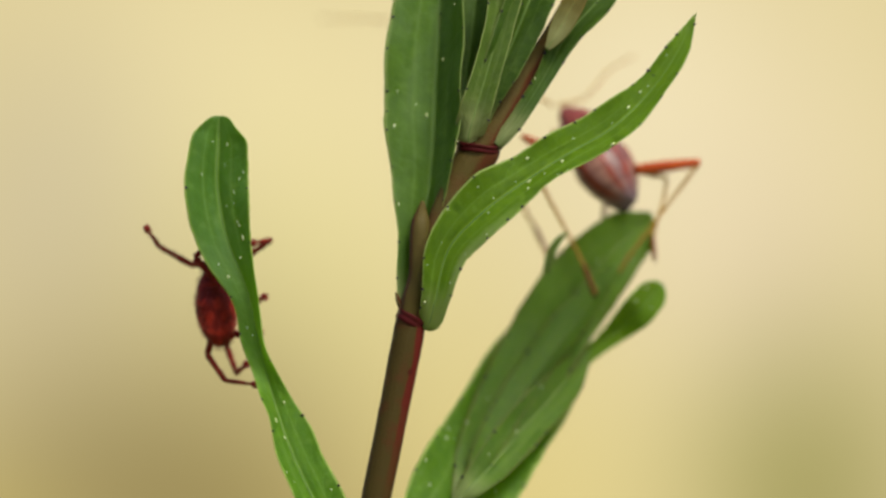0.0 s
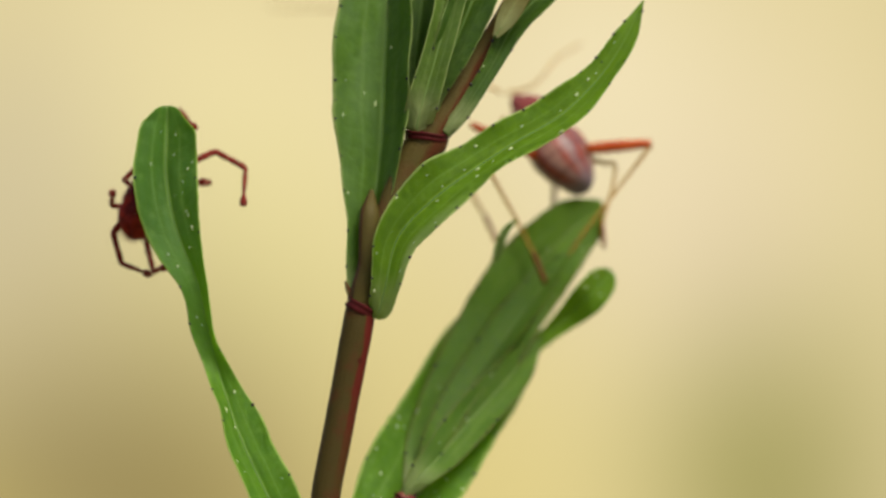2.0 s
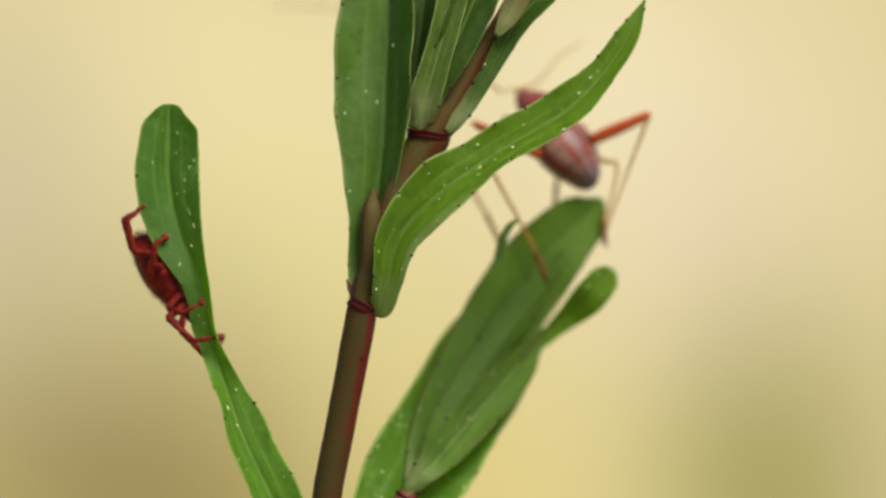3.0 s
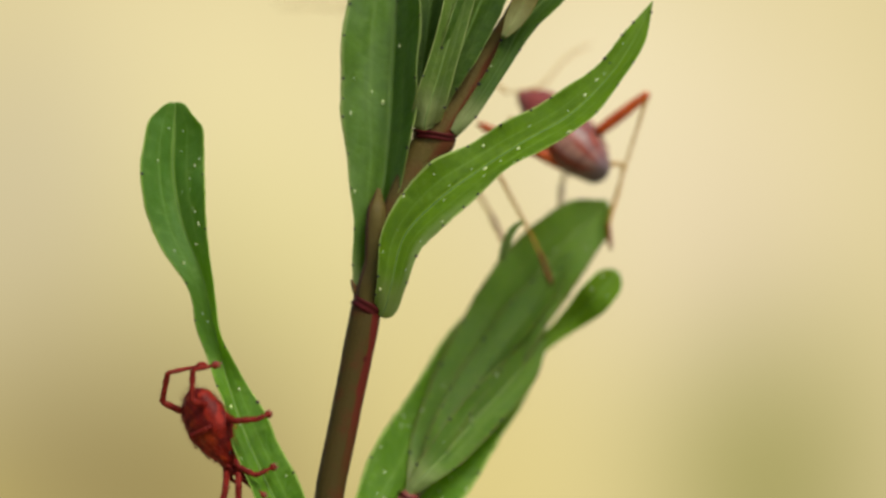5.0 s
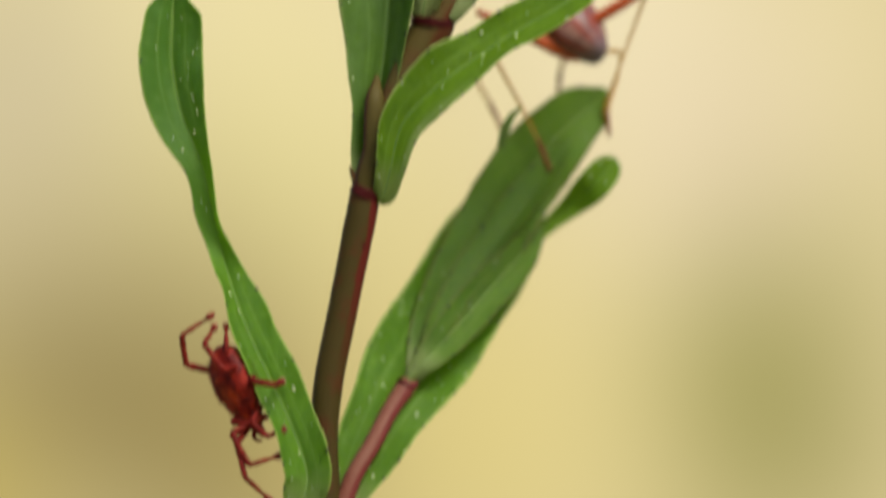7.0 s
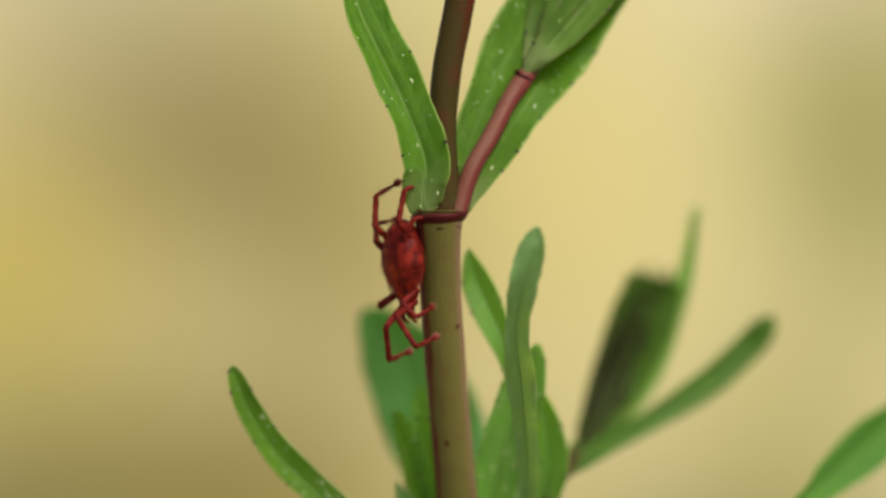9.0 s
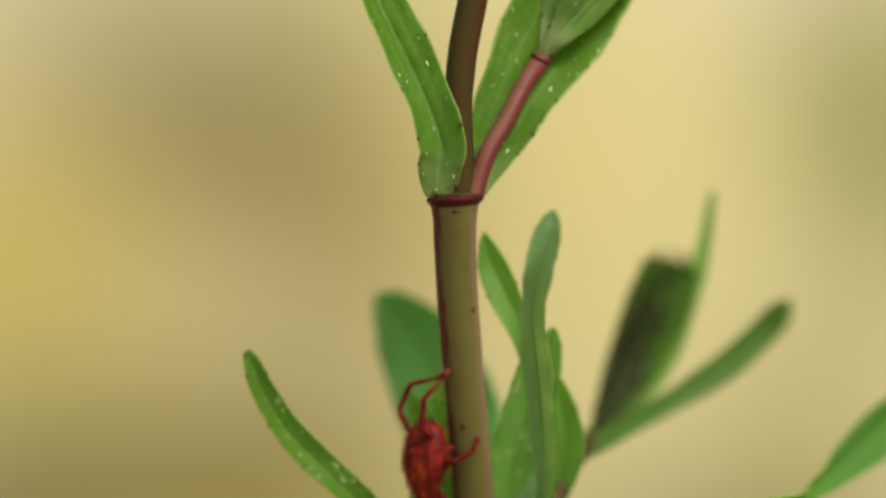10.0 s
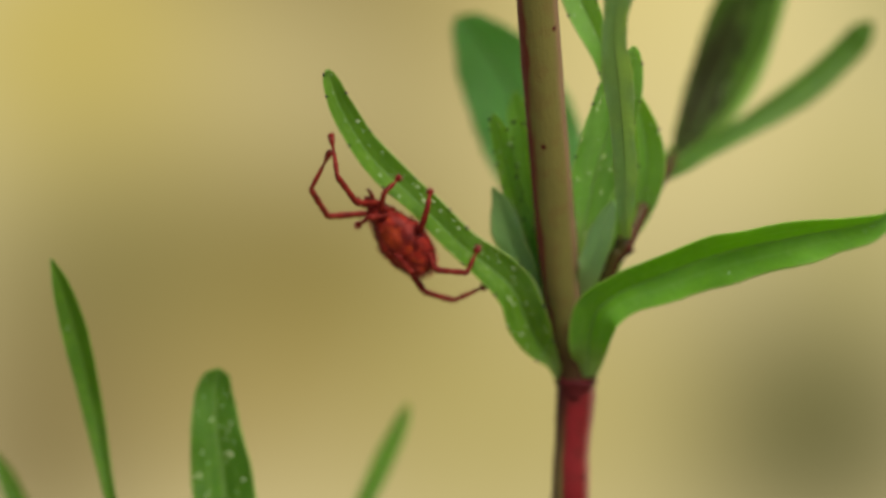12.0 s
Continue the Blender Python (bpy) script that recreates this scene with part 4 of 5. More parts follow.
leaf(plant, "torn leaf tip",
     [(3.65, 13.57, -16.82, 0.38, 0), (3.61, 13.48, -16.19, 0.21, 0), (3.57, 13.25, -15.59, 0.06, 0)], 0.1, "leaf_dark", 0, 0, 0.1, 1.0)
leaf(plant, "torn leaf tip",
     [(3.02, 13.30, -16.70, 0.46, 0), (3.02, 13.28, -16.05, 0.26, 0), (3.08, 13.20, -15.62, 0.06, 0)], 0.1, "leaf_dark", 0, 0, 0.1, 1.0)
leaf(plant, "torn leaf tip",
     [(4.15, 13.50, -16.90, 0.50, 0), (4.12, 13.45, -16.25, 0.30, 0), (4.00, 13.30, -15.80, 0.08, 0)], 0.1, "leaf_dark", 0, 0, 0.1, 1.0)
leaf(plant, "long bright leaf sweeping sideways and twisting",
     [(-2.78, 5.70, -30.36, 0.80, 0), (-2.70, 5.40, -29.80, 1.06, 0), (-2.62, 4.75, -28.75, 1.46, 0), (-2.32, 4.25, -27.82, 1.70, -5), (-1.45, 4.01, -27.16, 1.62, -12), (-0.32, 3.83, -26.70, 1.66, -15), (2.18, 3.29, -25.79, 1.86, -20), (5.18, 2.65, -25.15, 1.49, -25), (7.46, 4.00, -24.78, 0.89, -40), (8.37, 6.00, -24.38, 0.69, -20), (9.52, 8.50, -23.72, 1.36, 0), (11.55, 11.50, -22.26, 1.75, 0), (13.74, 13.00, -20.43, 0.13, 0)], 0.2, "leaf_bright", 0.0, 0.2, 0.42, 1.0, 1.0)
leaf(neighbour, "narrow upright leaf",
     [(-18.16, 7.80, -42.54, 0.49, 0), (-19.32, 6.20, -37.22, 0.41, 0), (-19.99, 5.70, -34.51, 0.45, 0), (-20.56, 5.70, -31.43, 0.77, 0), (-21.10, 5.10, -28.74, 0.97, 0), (-21.56, 4.40, -26.87, 0.69, 0), (-21.92, 4.00, -25.79, 0.10, 0)], 0.3, "leaf", 0.0, 0.5, 0.3, 1.0)
leaf(neighbour, "blunt-tipped green leaf with pale dots",
     [(-18.10, 8.20, -42.58, 0.82, 0), (-15.75, 5.60, -37.41, 2.24, 0), (-15.85, 5.50, -34.53, 2.32, 0), (-16.11, 5.50, -32.28, 1.87, 0), (-16.18, 5.60, -30.86, 1.46, 0), (-16.04, 5.49, -30.08, 0.93, 0), (-16.00, 5.42, -29.87, 0.20, 0)], 0.2, "leaf_dotted", 0, 2.2, 0.2, 1.0)
leaf(neighbour, "small leaf tip out of focus",
     [(-17.98, 8.20, -43.41, 0.41, 0), (-12.85, 13.40, -38.96, 0.63, 0), (-11.13, 13.40, -35.60, 0.67, 0), (-10.22, 13.40, -33.71, 0.76, 0), (-9.58, 13.40, -32.35, 0.55, 0), (-9.36, 13.40, -31.72, 0.10, 0)], 0.2, "leaf_low_lit", 0, 0, 0.1, 1.0)
leaf(neighbour, "low leaf tip at the edge",
     [(-18.31, 8.20, -43.41, 0.41, 0), (-22.17, 8.20, -37.99, 0.70, 0), (-23.52, 10.04, -35.43, 0.79, 0), (-24.19, 10.36, -33.99, 0.62, 0), (-24.76, 10.36, -32.94, 0.08, 0)], 0.2, "leaf", 0, 0, 0.1, 1.0)
part("stem_top", tube([(-0.44, 0.00, 3.91, 1.14), (0.26, -0.10, 5.03, 0.96), (1.08, 0.00, 6.54, 0.80), (1.92, -0.00, 7.74, 0.60), (2.93, 0.00, 9.65, 0.44), (3.53, 0.00, 11.06, 0.20)], 18, 8, 0.04, lump=0.03), STEM["stem_top"], plant, "young red-brown stem between clasping leaves")
part("internode", tube([(-2.86, 0.00, -2.02, 0.98), (-2.40, -0.00, -0.34, 1.00), (-1.72, 0.00, 1.38, 1.12), (-0.96, 0.00, 3.03, 1.28), (-0.52, 0.00, 3.83, 1.42), (-0.44, 0.00, 4.05, 1.42)], 18, 8, 0.04, lump=0.03), STEM["stem_top"], plant, "short brown-green internode")
part("leaf_sheath", tube([(-2.46, 0.10, 2.10, 0.16), (-2.50, -0.08, 1.72, 0.40), (-2.54, -0.24, 1.20, 0.70), (-2.58, -0.30, 0.20, 0.70), (-2.62, -0.30, -0.60, 0.68), (-2.78, -0.24, -1.30, 0.76), (-2.90, -0.16, -1.95, 0.70)], 14, 8, 0.03, lump=0.03), STEM["stem_sheath"], plant, "brownish sheath running down the stem")
part("bud_scale", tube([(-3.06, 0.00, -1.92, 0.30), (-3.28, -0.04, -1.48, 0.22), (-3.42, -0.05, -1.12, 0.06)], 8, 5), STEM["stem_top"], plant, "small brown scale at the node")
part("internode", tube([(-4.20, 0.00, -13.78, 1.16), (-4.30, 0.00, -11.00, 0.96), (-4.16, 0.00, -8.90, 1.00), (-3.85, -0.00, -7.19, 1.02), (-3.53, -0.00, -5.59, 1.02), (-2.99, 0.00, -2.78, 1.06), (-2.88, 0.00, -2.10, 1.00)], 18, 8, 0.04, lump=0.03), STEM["stem_up"], plant, "olive-brown internode with a red flank")
part("internode", tube([(-4.45, 0.00, -13.55, 2.00), (-4.45, 0.06, -14.15, 1.56), (-4.42, 0.82, -16.12, 1.42), (-4.23, 2.06, -19.37, 1.41), (-3.93, 3.61, -23.48, 1.40), (-3.77, 4.36, -25.43, 1.38), (-3.55, 5.29, -27.91, 1.22), (-3.36, 5.98, -29.78, 1.10), (-3.20, 6.20, -30.41, 1.26)], 18, 8, 0.04, lump=0.03), STEM["stem_mid"], plant, "thick olive internode with red margins")
part("internode", tube([(-3.26, 5.95, -29.70, 0.94), (-3.20, 6.16, -30.24, 1.14), (-3.14, 6.20, -30.78, 1.34), (-3.17, 6.20, -31.33, 1.37), (-3.29, 6.20, -32.86, 1.24), (-3.37, 6.20, -34.71, 1.30), (-3.49, 6.20, -43.32, 1.34), (-4.49, 0.5, GROUND_Z - 9, 1.6)], 18, 8, 0.04, lump=0.03), STEM["stem_low"], plant, "dark red lowest internode with a pale stripe")
part("side_shoot_stem", tube([(-3.80, -0.20, -13.73, 0.66), (-3.28, 0.10, -12.18, 0.62), (-2.58, 0.60, -10.96, 0.62), (-1.96, 1.20, -9.77, 0.62), (-1.44, 1.65, -8.99, 0.68), (-1.23, 1.90, -8.71, 0.60), (-1.07, 2.20, -8.30, 0.32), (-0.95, 2.60, -8.02, 0.12)], 18, 8, 0.04, lump=0.03), STEM["stem_pink"], plant, "reddish side shoot stem")
part("side_shoot_stem", tube([(-3.04, 6.04, -30.20, 0.65), (-1.86, 4.90, -26.35, 0.48), (-1.50, 4.90, -25.80, 0.54), (-1.36, 4.95, -25.50, 0.64), (-1.00, 5.30, -24.90, 0.50), (-0.55, 5.90, -24.10, 0.48), (0.00, 6.90, -23.25, 0.46), (0.42, 7.90, -22.60, 0.30), (0.60, 8.60, -22.30, 0.10)], 18, 8, 0.04, lump=0.03), STEM["stem_brown"], plant, "slim brown side shoot stem with a red joint")
collar(plant, -0.50, -0.05, 4.08, 0.82, 6, 0.45, 0.92, 0.03)
collar(plant, -2.80, 0.00, -1.98, 0.60, 30, 0.8, 0.93, 0.02)
collar(plant, -4.43, 0.00, -13.76, 1.00, -5, 0.75, 0.74, 0.03)
collar(plant, -3.16, 6.15, -30.52, 0.74, 0, 1.4, 0.86, 0.12)
collar(plant, -1.37, 1.65, -8.80, 0.37, 28, 0.8, 0.85)
collar(plant, -1.31, 5.00, -25.58, 0.37, 35, 1.0, 0.8)
part("stem", tube([(-18.09, 7.2, -42.09, 0.7), (-18.39, 7.0, -53.09, 0.9), (-16.09, 7.0, GROUND_Z - 9, 1.1)], 12, 6), STEM["stem_mid"], neighbour)

# ---- the red mite ----
LEG_SPAN = (1.6, 0.92, 0.98, 1.4)  # first and last long joint of the four leg pairs; the middle one is 0.8 of it
HIPS = ((1.45, 0.28), (1.02, 0.42), (-0.1, 0.58), (-0.55, 0.52))
FEET = ((2.75, 1.05), (1.35, 1.75), (-1.3, 1.7), (-2.7, 1.0))


def leg_joint(name, length, r0, r1, parent, foot=False):
    rows = [(0, 0, 0, r0 * 1.7), (length * 0.12, 0, 0, r0 * 2), (length * 0.5, 0, 0.01, (r0 + r1) * 0.95), (length * 0.9, 0, 0, r1 * 2), (length, 0, 0, r1 * 1.6)]
    if foot:
        rows = [(0, 0, 0, r0 * 1.6), (length * 0.3, 0, 0, r0 * 1.9), (length * 0.68, 0, 0, r1 * 1.7), (length * 0.82, 0, 0, r1 * 3.9), (length * 0.95, 0, 0, r1 * 3.7), (length, 0, 0, r1 * 1.2)]
    bm = tube(rows, 8, 6, lump=0.2)
    for v in bm.verts:  # faint rings along the joint
        v.co.yz = v.co.yz * (1 + 0.09 * math.sin(v.co.x * 17.0 + 1.0))
    rnd = random.Random(7)
    for _ in range(44):  # short bristles
        x, a = rnd.uniform(0.1, 0.97) * length, rnd.uniform(0, 2 * math.pi)
        r = r0 + (r1 - r0) * x / length
        p = Vector((x, math.cos(a) * r, math.sin(a) * r))
        q = p + Vector((0.05, math.cos(a) * 0.08, math.sin(a) * 0.08))
        s = Vector((0, -math.sin(a), math.cos(a))) * 0.008
        bm.faces.new([bm.verts.new(v) for v in (p - s, p + s, q)])
    joint = part(name, bm, MITE_LEG, parent)
    if foot:  # pale fringe round the club at the end
        fringe = bmesh.new()
        for _ in range(70):
            x, a = rnd.uniform(0.80, 1.0) * length, rnd.uniform(0, 2 * math.pi)
            d = Vector((0.5 if x < length * 0.95 else 1.4, math.cos(a), math.sin(a))).normalized()
            p = Vector((x, math.cos(a) * r1 * 1.7, math.sin(a) * r1 * 1.7))
            s = Vector((0, -math.sin(a), math.cos(a))) * 0.011
            fringe.faces.new([fringe.verts.new(v) for v in (p - s, p + s, p + d * 0.085)])
        tagged(part("foot_fringe", fringe, MITE_PAD, joint, "pale hairs round the foot"), kind="stuff")
    return joint


def build_mite():
    mite = tagged(new("red_mite"), "hairy velvet-red mite with long jointed legs", "mite")
    bm = blob(3.10, 1.77, 1.32, 36, 36, 0.66, 0.05, 3.0)
    for v in bm.verts:  # narrow shoulders, a waist behind them, and rows of dimples on the back
        v.co.y *= 1 - 0.11 * max(0.0, min(1.0, (v.co.x - 0.25) / 0.6))
        v.co *= 1 - 0.04 * math.exp(-((v.co.x - 0.42) / 0.13) ** 2)
        v.co.yz = v.co.yz * (1 + 0.008 * math.sin(v.co.x * 10.0))
        if v.co.z > 0:
            v.co.z -= 0.05 * math.exp(-((abs(v.co.y) - 0.30) / 0.13) ** 2) * (0.5 + 0.5 * math.sin(v.co.x * 6.5))
    body = part("body", bm, MITE_BODY, mite, "dimpled velvet-red body")
    bm = bmesh.new()
    rnd = random.Random(5)
    for _ in range(2600):
        d = Vector((rnd.gauss(0, 1), rnd.gauss(0, 1), rnd.gauss(0, 1))).normalized()
        p = Vector((d.x * 1.55, d.y * 0.85 * (0.82 if d.x > 0.3 else 1.0), d.z * 0.60))
        s = d.orthogonal().normalized() * 0.009
        q = p + d * rnd.uniform(0.08, 0.20) + Vector((-0.05, 0, 0))
        bm.faces.new([bm.verts.new(v) for v in (p - s, p + s, q)])
    tagged(part("bristle_coat", bm, MITE_HAIR, body, "short reddish bristles"), kind="stuff")
    bm = blob(1.45, 0.92, 0.74, 18, 12, 0.55, 0.08, 2.0)
    bmesh.ops.translate(bm, verts=bm.verts, vec=(1.12, 0, -0.12))
    part("shoulders", bm, MITE_BODY, mite)
    bm = blob(0.62, 0.40, 0.34, 12, 8, 0.5, 0.06, 1.0)
    bmesh.ops.translate(bm, verts=bm.verts, vec=(1.76, 0, -0.18))
    part("snout", bm, MITE_LEG, mite)
    for s in (1, -1):
        part("palp", tube([(1.69, 0.14 * s, -0.12, 0.16), (1.92, 0.27 * s, -0.06, 0.16), (2.12, 0.25 * s, -0.2, 0.12), (2.16, 0.2 * s, -0.34, 0.06)], 8, 4), MITE_LEG, mite)
        bm = blob(0.11, 0.11, 0.11, 8, 6, 1.0, 0.0)
        bmesh.ops.translate(bm, verts=bm.verts, vec=(1.12, 0.36 * s, 0.16))
        part("eye", bm, GLAND, mite)
    legs = []
    for k in range(4):
        for s in (-1, 1):
            a = LEG_SPAN[k]
            legs.append((k, s, leg_joint("leg_base", a, 0.135, 0.12, mite), leg_joint("leg_middle", a * 0.8, 0.12, 0.105, mite), leg_joint("leg_foot", a, 0.10, 0.062, mite, True)))
    return mite, legs


MITE, MITE_LEGS = build_mite()
MITE_ROWS = [  # seconds, x, y, z (millimetres), heading, lean of the back, pitch
    (0, -9.82, 1.30, -1.54, 97, 120, 0),
    (0.5, -9.98, 1.30, -0.38, 100, 120, 0),
    (1, -10.09, 1.30, -0.10, 98, 125, 0),
    (1.5, -9.98, 1.50, 1.64, 92, 150, 0),
    (2, -10.44, 1.40, 1.82, 62, 150, 10),
    (2.25, -10.73, 1.40, 1.65, -5, 140, 35),
    (2.5, -10.95, 1.20, 1.25, -66, 115, 46),
    (2.7, -10.60, 1.10, 0.54, -60, 100, 0),
    (3.1, -9.92, 0.60, -1.18, -60, 85, 0),
    (3.5, -9.34, 0.00, -3.00, -62, 70, 0),
    (3.9, -8.80, -0.50, -4.82, -62, 55, 0),
    (4.3, -8.38, -0.80, -6.82, -60, 42, 0),
    (4.5, -8.55, -0.80, -6.64, -61, 42, 0),
    (5, -8.35, -0.80, -6.40, -62, 38, 0),
    (5.5, -8.22, -0.80, -6.43, -62, 36, 0),
    (6, -8.38, -0.80, -7.09, -63, 42, 0),
    (6.5, -8.26, -0.80, -6.89, -60, 44, 0),
    (7, -7.40, -0.80, -8.88, -66, 44, 0),
    (7.5, -6.71, -0.70, -12.31, -73, 44, 0),
    (7.7, -6.42, -0.60, -13.07, -75, 46, 0),
    (8.1, -6.00, -0.50, -13.44, -82, 50, 0),
    (8.5, -5.69, -0.42, -14.20, -85, 52, 0),
    (8.9, -5.69, -0.05, -15.17, -87, 52, 0),
    (9.3, -5.86, 0.34, -16.17, -88, 55, 0),
    (9.4, -5.90, 0.68, -16.90, -88, 48, 0),
    (9.5, -5.80, 1.02, -17.92, -87, 42, 0),
    (9.6, -5.82, 1.34, -19.02, -87, 40, 0),
    (9.7, -5.66, 1.66, -20.10, -88, 37, 0),
    (9.8, -5.56, 1.97, -21.45, -88, 34, 0),
    (9.9, -5.60, 2.30, -22.45, -90, 31, 0),
    (10, -5.57, 2.61, -23.15, -93, 28, 0),
    (10.1, -5.44, 2.50, -23.40, -94, 22, -6),
    (10.2, -5.28, 2.37, -23.05, -98, 16, -16),
    (10.3, -5.05, 2.30, -23.14, -101, 12, -24),
    (10.4, -5.10, 2.20, -23.52, -106, 9, -24),
    (10.5, -5.12, 2.16, -24.16, -112, 6, -24),
    (10.7, -5.34, 2.25, -24.48, -134, 3, -30),
    (10.8, -5.73, 2.33, -24.82, -152, 0, -38),
    (11, -5.87, 2.45, -25.14, -168, 0, -48),
    (11.1, -6.10, 2.46, -25.12, -172, 0, -48),
    (11.2, -6.80, 2.46, -25.10, -176, 0, -48),
    (11.3, -6.96, 2.46, -25.15, -180, 0, -48),
    (11.5, -7.42, 2.62, -25.31, -186, 4, -46),
    (11.7, -8.20, 2.80, -25.30, -204, 12, -26),
    (12, -9.32, 3.08, -25.22, -229, 22, 0),
]


def mite_pose(t):
    """Place, heading in the upright plane and lean of the back, between the rows."""
    ts = [r[0] for r in MITE_ROWS]
    i = max(k for k in range(len(ts)) if ts[k] <= t + 1e-6)
    i = min(i, len(ts) - 2)
    s = (t - ts[i]) / (ts[i + 1] - ts[i])
    s = s * s * (3 - 2 * s) * 0.4 + s * 0.6
    x, y, z, heading, lean, pitch = (a + (b - a) * s for a, b in zip(MITE_ROWS[i][1:], MITE_ROWS[i + 1][1:]))
    h, b, p = radians(heading), radians(lean), radians(pitch)
    f = Vector((math.cos(h) * math.cos(p), math.sin(p), math.sin(h) * math.cos(p)))
    up = Vector((-math.sin(b), -math.cos(b), 0))
    left = up.cross(f).normalized()
    up = f.cross(left)
    m = Matrix((f, left, up)).transposed().to_4x4()
    m.translation = Vector((x, y, z))
    return m


def foot_rest(k, s, t):
    """Where a foot would stand for the body's pose at t."""
    fx, fy = FEET[k]
    return mite_pose(t) @ Vector((fx, fy * s * 0.72, -0.8))


STANCES = {}


def stance(t, *feet):
    STANCES[t] = [(Vector(f[:3]), f[3], f[4]) for f in feet]


def mite_stances():
    """Where the eight feet stand, with the slant of each leg's bend, front pair to rear pair."""
    stance(0, (-12.31, 0.90, 1.22, -180, 0.36), (-8.85, 0.90, 0.46, -79, 0.23), (-9.45, 0.90, -0.04, 168, 1.05), (-8.04, 0.90, -1.24, -56, 0.48), (-8.94, 0.90, -2.55, -151, 0.73), (-8.44, 0.90, -2.55, 47, 0.20), (-8.19, 0.90, -4.40, -115, 0.94), (-8.68, 0.90, -3.62, -119, 0.60))
    stance(0.5, (-11.35, 0.90, 3.26, 156, 0.87), (-8.84, 0.90, 4.53, 79, 0.10), (-10.90, 0.90, 1.17, 165, 0.59), (-8.39, 0.90, 0.47, -35, 0.19), (-9.59, 0.90, -0.96, -161, 0.67), (-8.88, 0.90, -2.00, -101, 0.35), (-8.88, 0.90, -2.55, -119, 1.16), (-8.18, 0.90, -2.10, -73, 0.40))
    stance(1, (-10.92, 0.90, 2.90, 132, 0.62), (-8.61, 0.90, 4.11, 71, 0.07), (-10.92, 0.90, 1.70, 146, 0.38), (-8.59, 0.90, 2.58, 67, 0.10), (-9.66, 0.90, -0.78, -154, 0.76), (-8.05, 0.90, 0.42, 16, 0.03), (-8.96, 0.90, -2.53, -111, 1.01), (-8.11, 0.90, -2.15, -66, 0.34))
    stance(1.5, (-9.61, -0.40, 3.26, 143, 1.87), (-9.25, 0.90, 5.48, 118, 0.84), (-11.82, 0.90, 2.41, -170, 0.09), (-8.21, 0.90, 1.65, -31, 0.02), (-10.49, 0.90, 0.15, -153, 0.69), (-8.32, 0.90, -0.26, -73, 0.17), (-9.30, 0.90, -2.41, -133, 0.83), (-9.13, 0.90, -0.96, -91, 0.09))
    stance(2, (-8.74, 0.90, 4.36, 85, 1.11), (-7.04, 0.90, 1.60, 70, 1.24), (-10.90, 0.90, 2.22, -177, 0.65), (-8.51, 0.90, 2.47, 2, 0.06), (-10.96, 0.90, 2.02, 176, 0.74), (-9.26, 0.90, 0.90, -21, 0.05), (-10.31, 0.90, -0.84, -164, 0.93), (-9.82, 0.90, -0.56, -115, 0.56))
    stance(2.5, (-9.14, 0.90, -1.99, -99, 0.35), (-8.70, -0.50, 0.27, -145, 0.15), (-10.00, 0.90, -0.49, -125, 0.77), (-9.04, 0.90, -0.18, -24, 0.01), (-10.95, 0.90, 3.35, 160, 0.85), (-7.60, 0.90, 1.38, 20, 0.36), (-10.85, 0.90, 3.06, 168, 1.20), (-9.85, 0.90, 2.83, -1, 0.25))
    stance(2.7, (-9.09, 0.90, -2.07, -122, 0.51), (-7.72, 0.90, -0.97, 5, 0.18), (-10.15, 0.90, -0.66, -150, 0.81), (-8.08, 0.90, 0.34, 25, 0.21), (-10.38, -0.50, 0.75, 180, 1.11), (-8.98, 0.90, 1.04, 4, 0.09), (-10.99, 0.90, 3.02, 136, 0.81), (-9.58, 0.90, 2.25, 30, 0.14))
    stance(4.3, (-8.17, -1.00, -10.96, 9, 0.34), (-7.19, -1.00, -11.05, -97, 0.06), (-6.90, -1.00, -7.82, 7, 0.15), (-6.41, -1.00, -8.62, -92, 0.49), (-7.59, -1.00, -6.03, 27, 0.10), (-7.10, -1.00, -6.53, -101, 0.35), (-8.19, -1.00, -4.53, 150, 1.23), (-8.25, -1.00, -4.34, 169, 1.22))
    stance(4.5, (-8.44, -1.00, -11.02, -13, 0.28), (-7.72, -1.00, -11.10, -93, 0.03), (-7.26, -1.00, -7.97, -14, 0.10), (-6.22, -1.00, -8.26, -105, 0.71), (-7.87, -1.00, -6.18, 10, 0.13), (-7.27, -1.00, -5.94, -130, 0.11), (-8.18, -1.00, -4.39, 150, 1.30), (-8.22, -1.00, -4.59, 162, 1.35))
    stance(5, (-8.36, -1.00, -11.00, 56, 0.14), (-7.24, -1.00, -11.07, 98, 0.01), (-6.38, -1.00, -8.84, -52, 0.06), (-6.03, -1.00, -7.74, -84, 0.58), (-7.79, -1.00, -6.06, 3, 0.14), (-6.24, -1.00, -5.89, -110, 0.18), (-8.50, -1.00, -4.17, 132, 1.16), (-8.04, -1.00, -4.17, 143, 0.87))
    stance(5.5, (-8.51, -1.00, -10.93, 51, 0.06), (-7.17, -1.00, -11.01, -173, 0.04), (-7.06, -1.00, -7.99, -22, 0.11), (-5.92, -1.00, -8.09, -77, 0.51), (-7.66, -1.00, -6.10, 3, 0.14), (-6.56, -1.00, -5.84, -97, 0.32), (-8.80, -1.00, -3.31, 160, 1.20), (-8.10, -1.00, -4.10, 151, 0.72))
    stance(6, (-8.05, -1.00, -10.91, 9, 0.14), (-7.07, -1.00, -10.99, -28, 0.09), (-7.00, -1.00, -8.33, -15, 0.03), (-6.40, -1.00, -8.66, -61, 0.13), (-8.14, -1.00, -5.74, 92, 0.36), (-6.36, -1.00, -6.63, -89, 0.46), (-8.80, -1.00, -3.29, 152, 1.09), (-8.10, -1.00, -4.19, 160, 0.89))
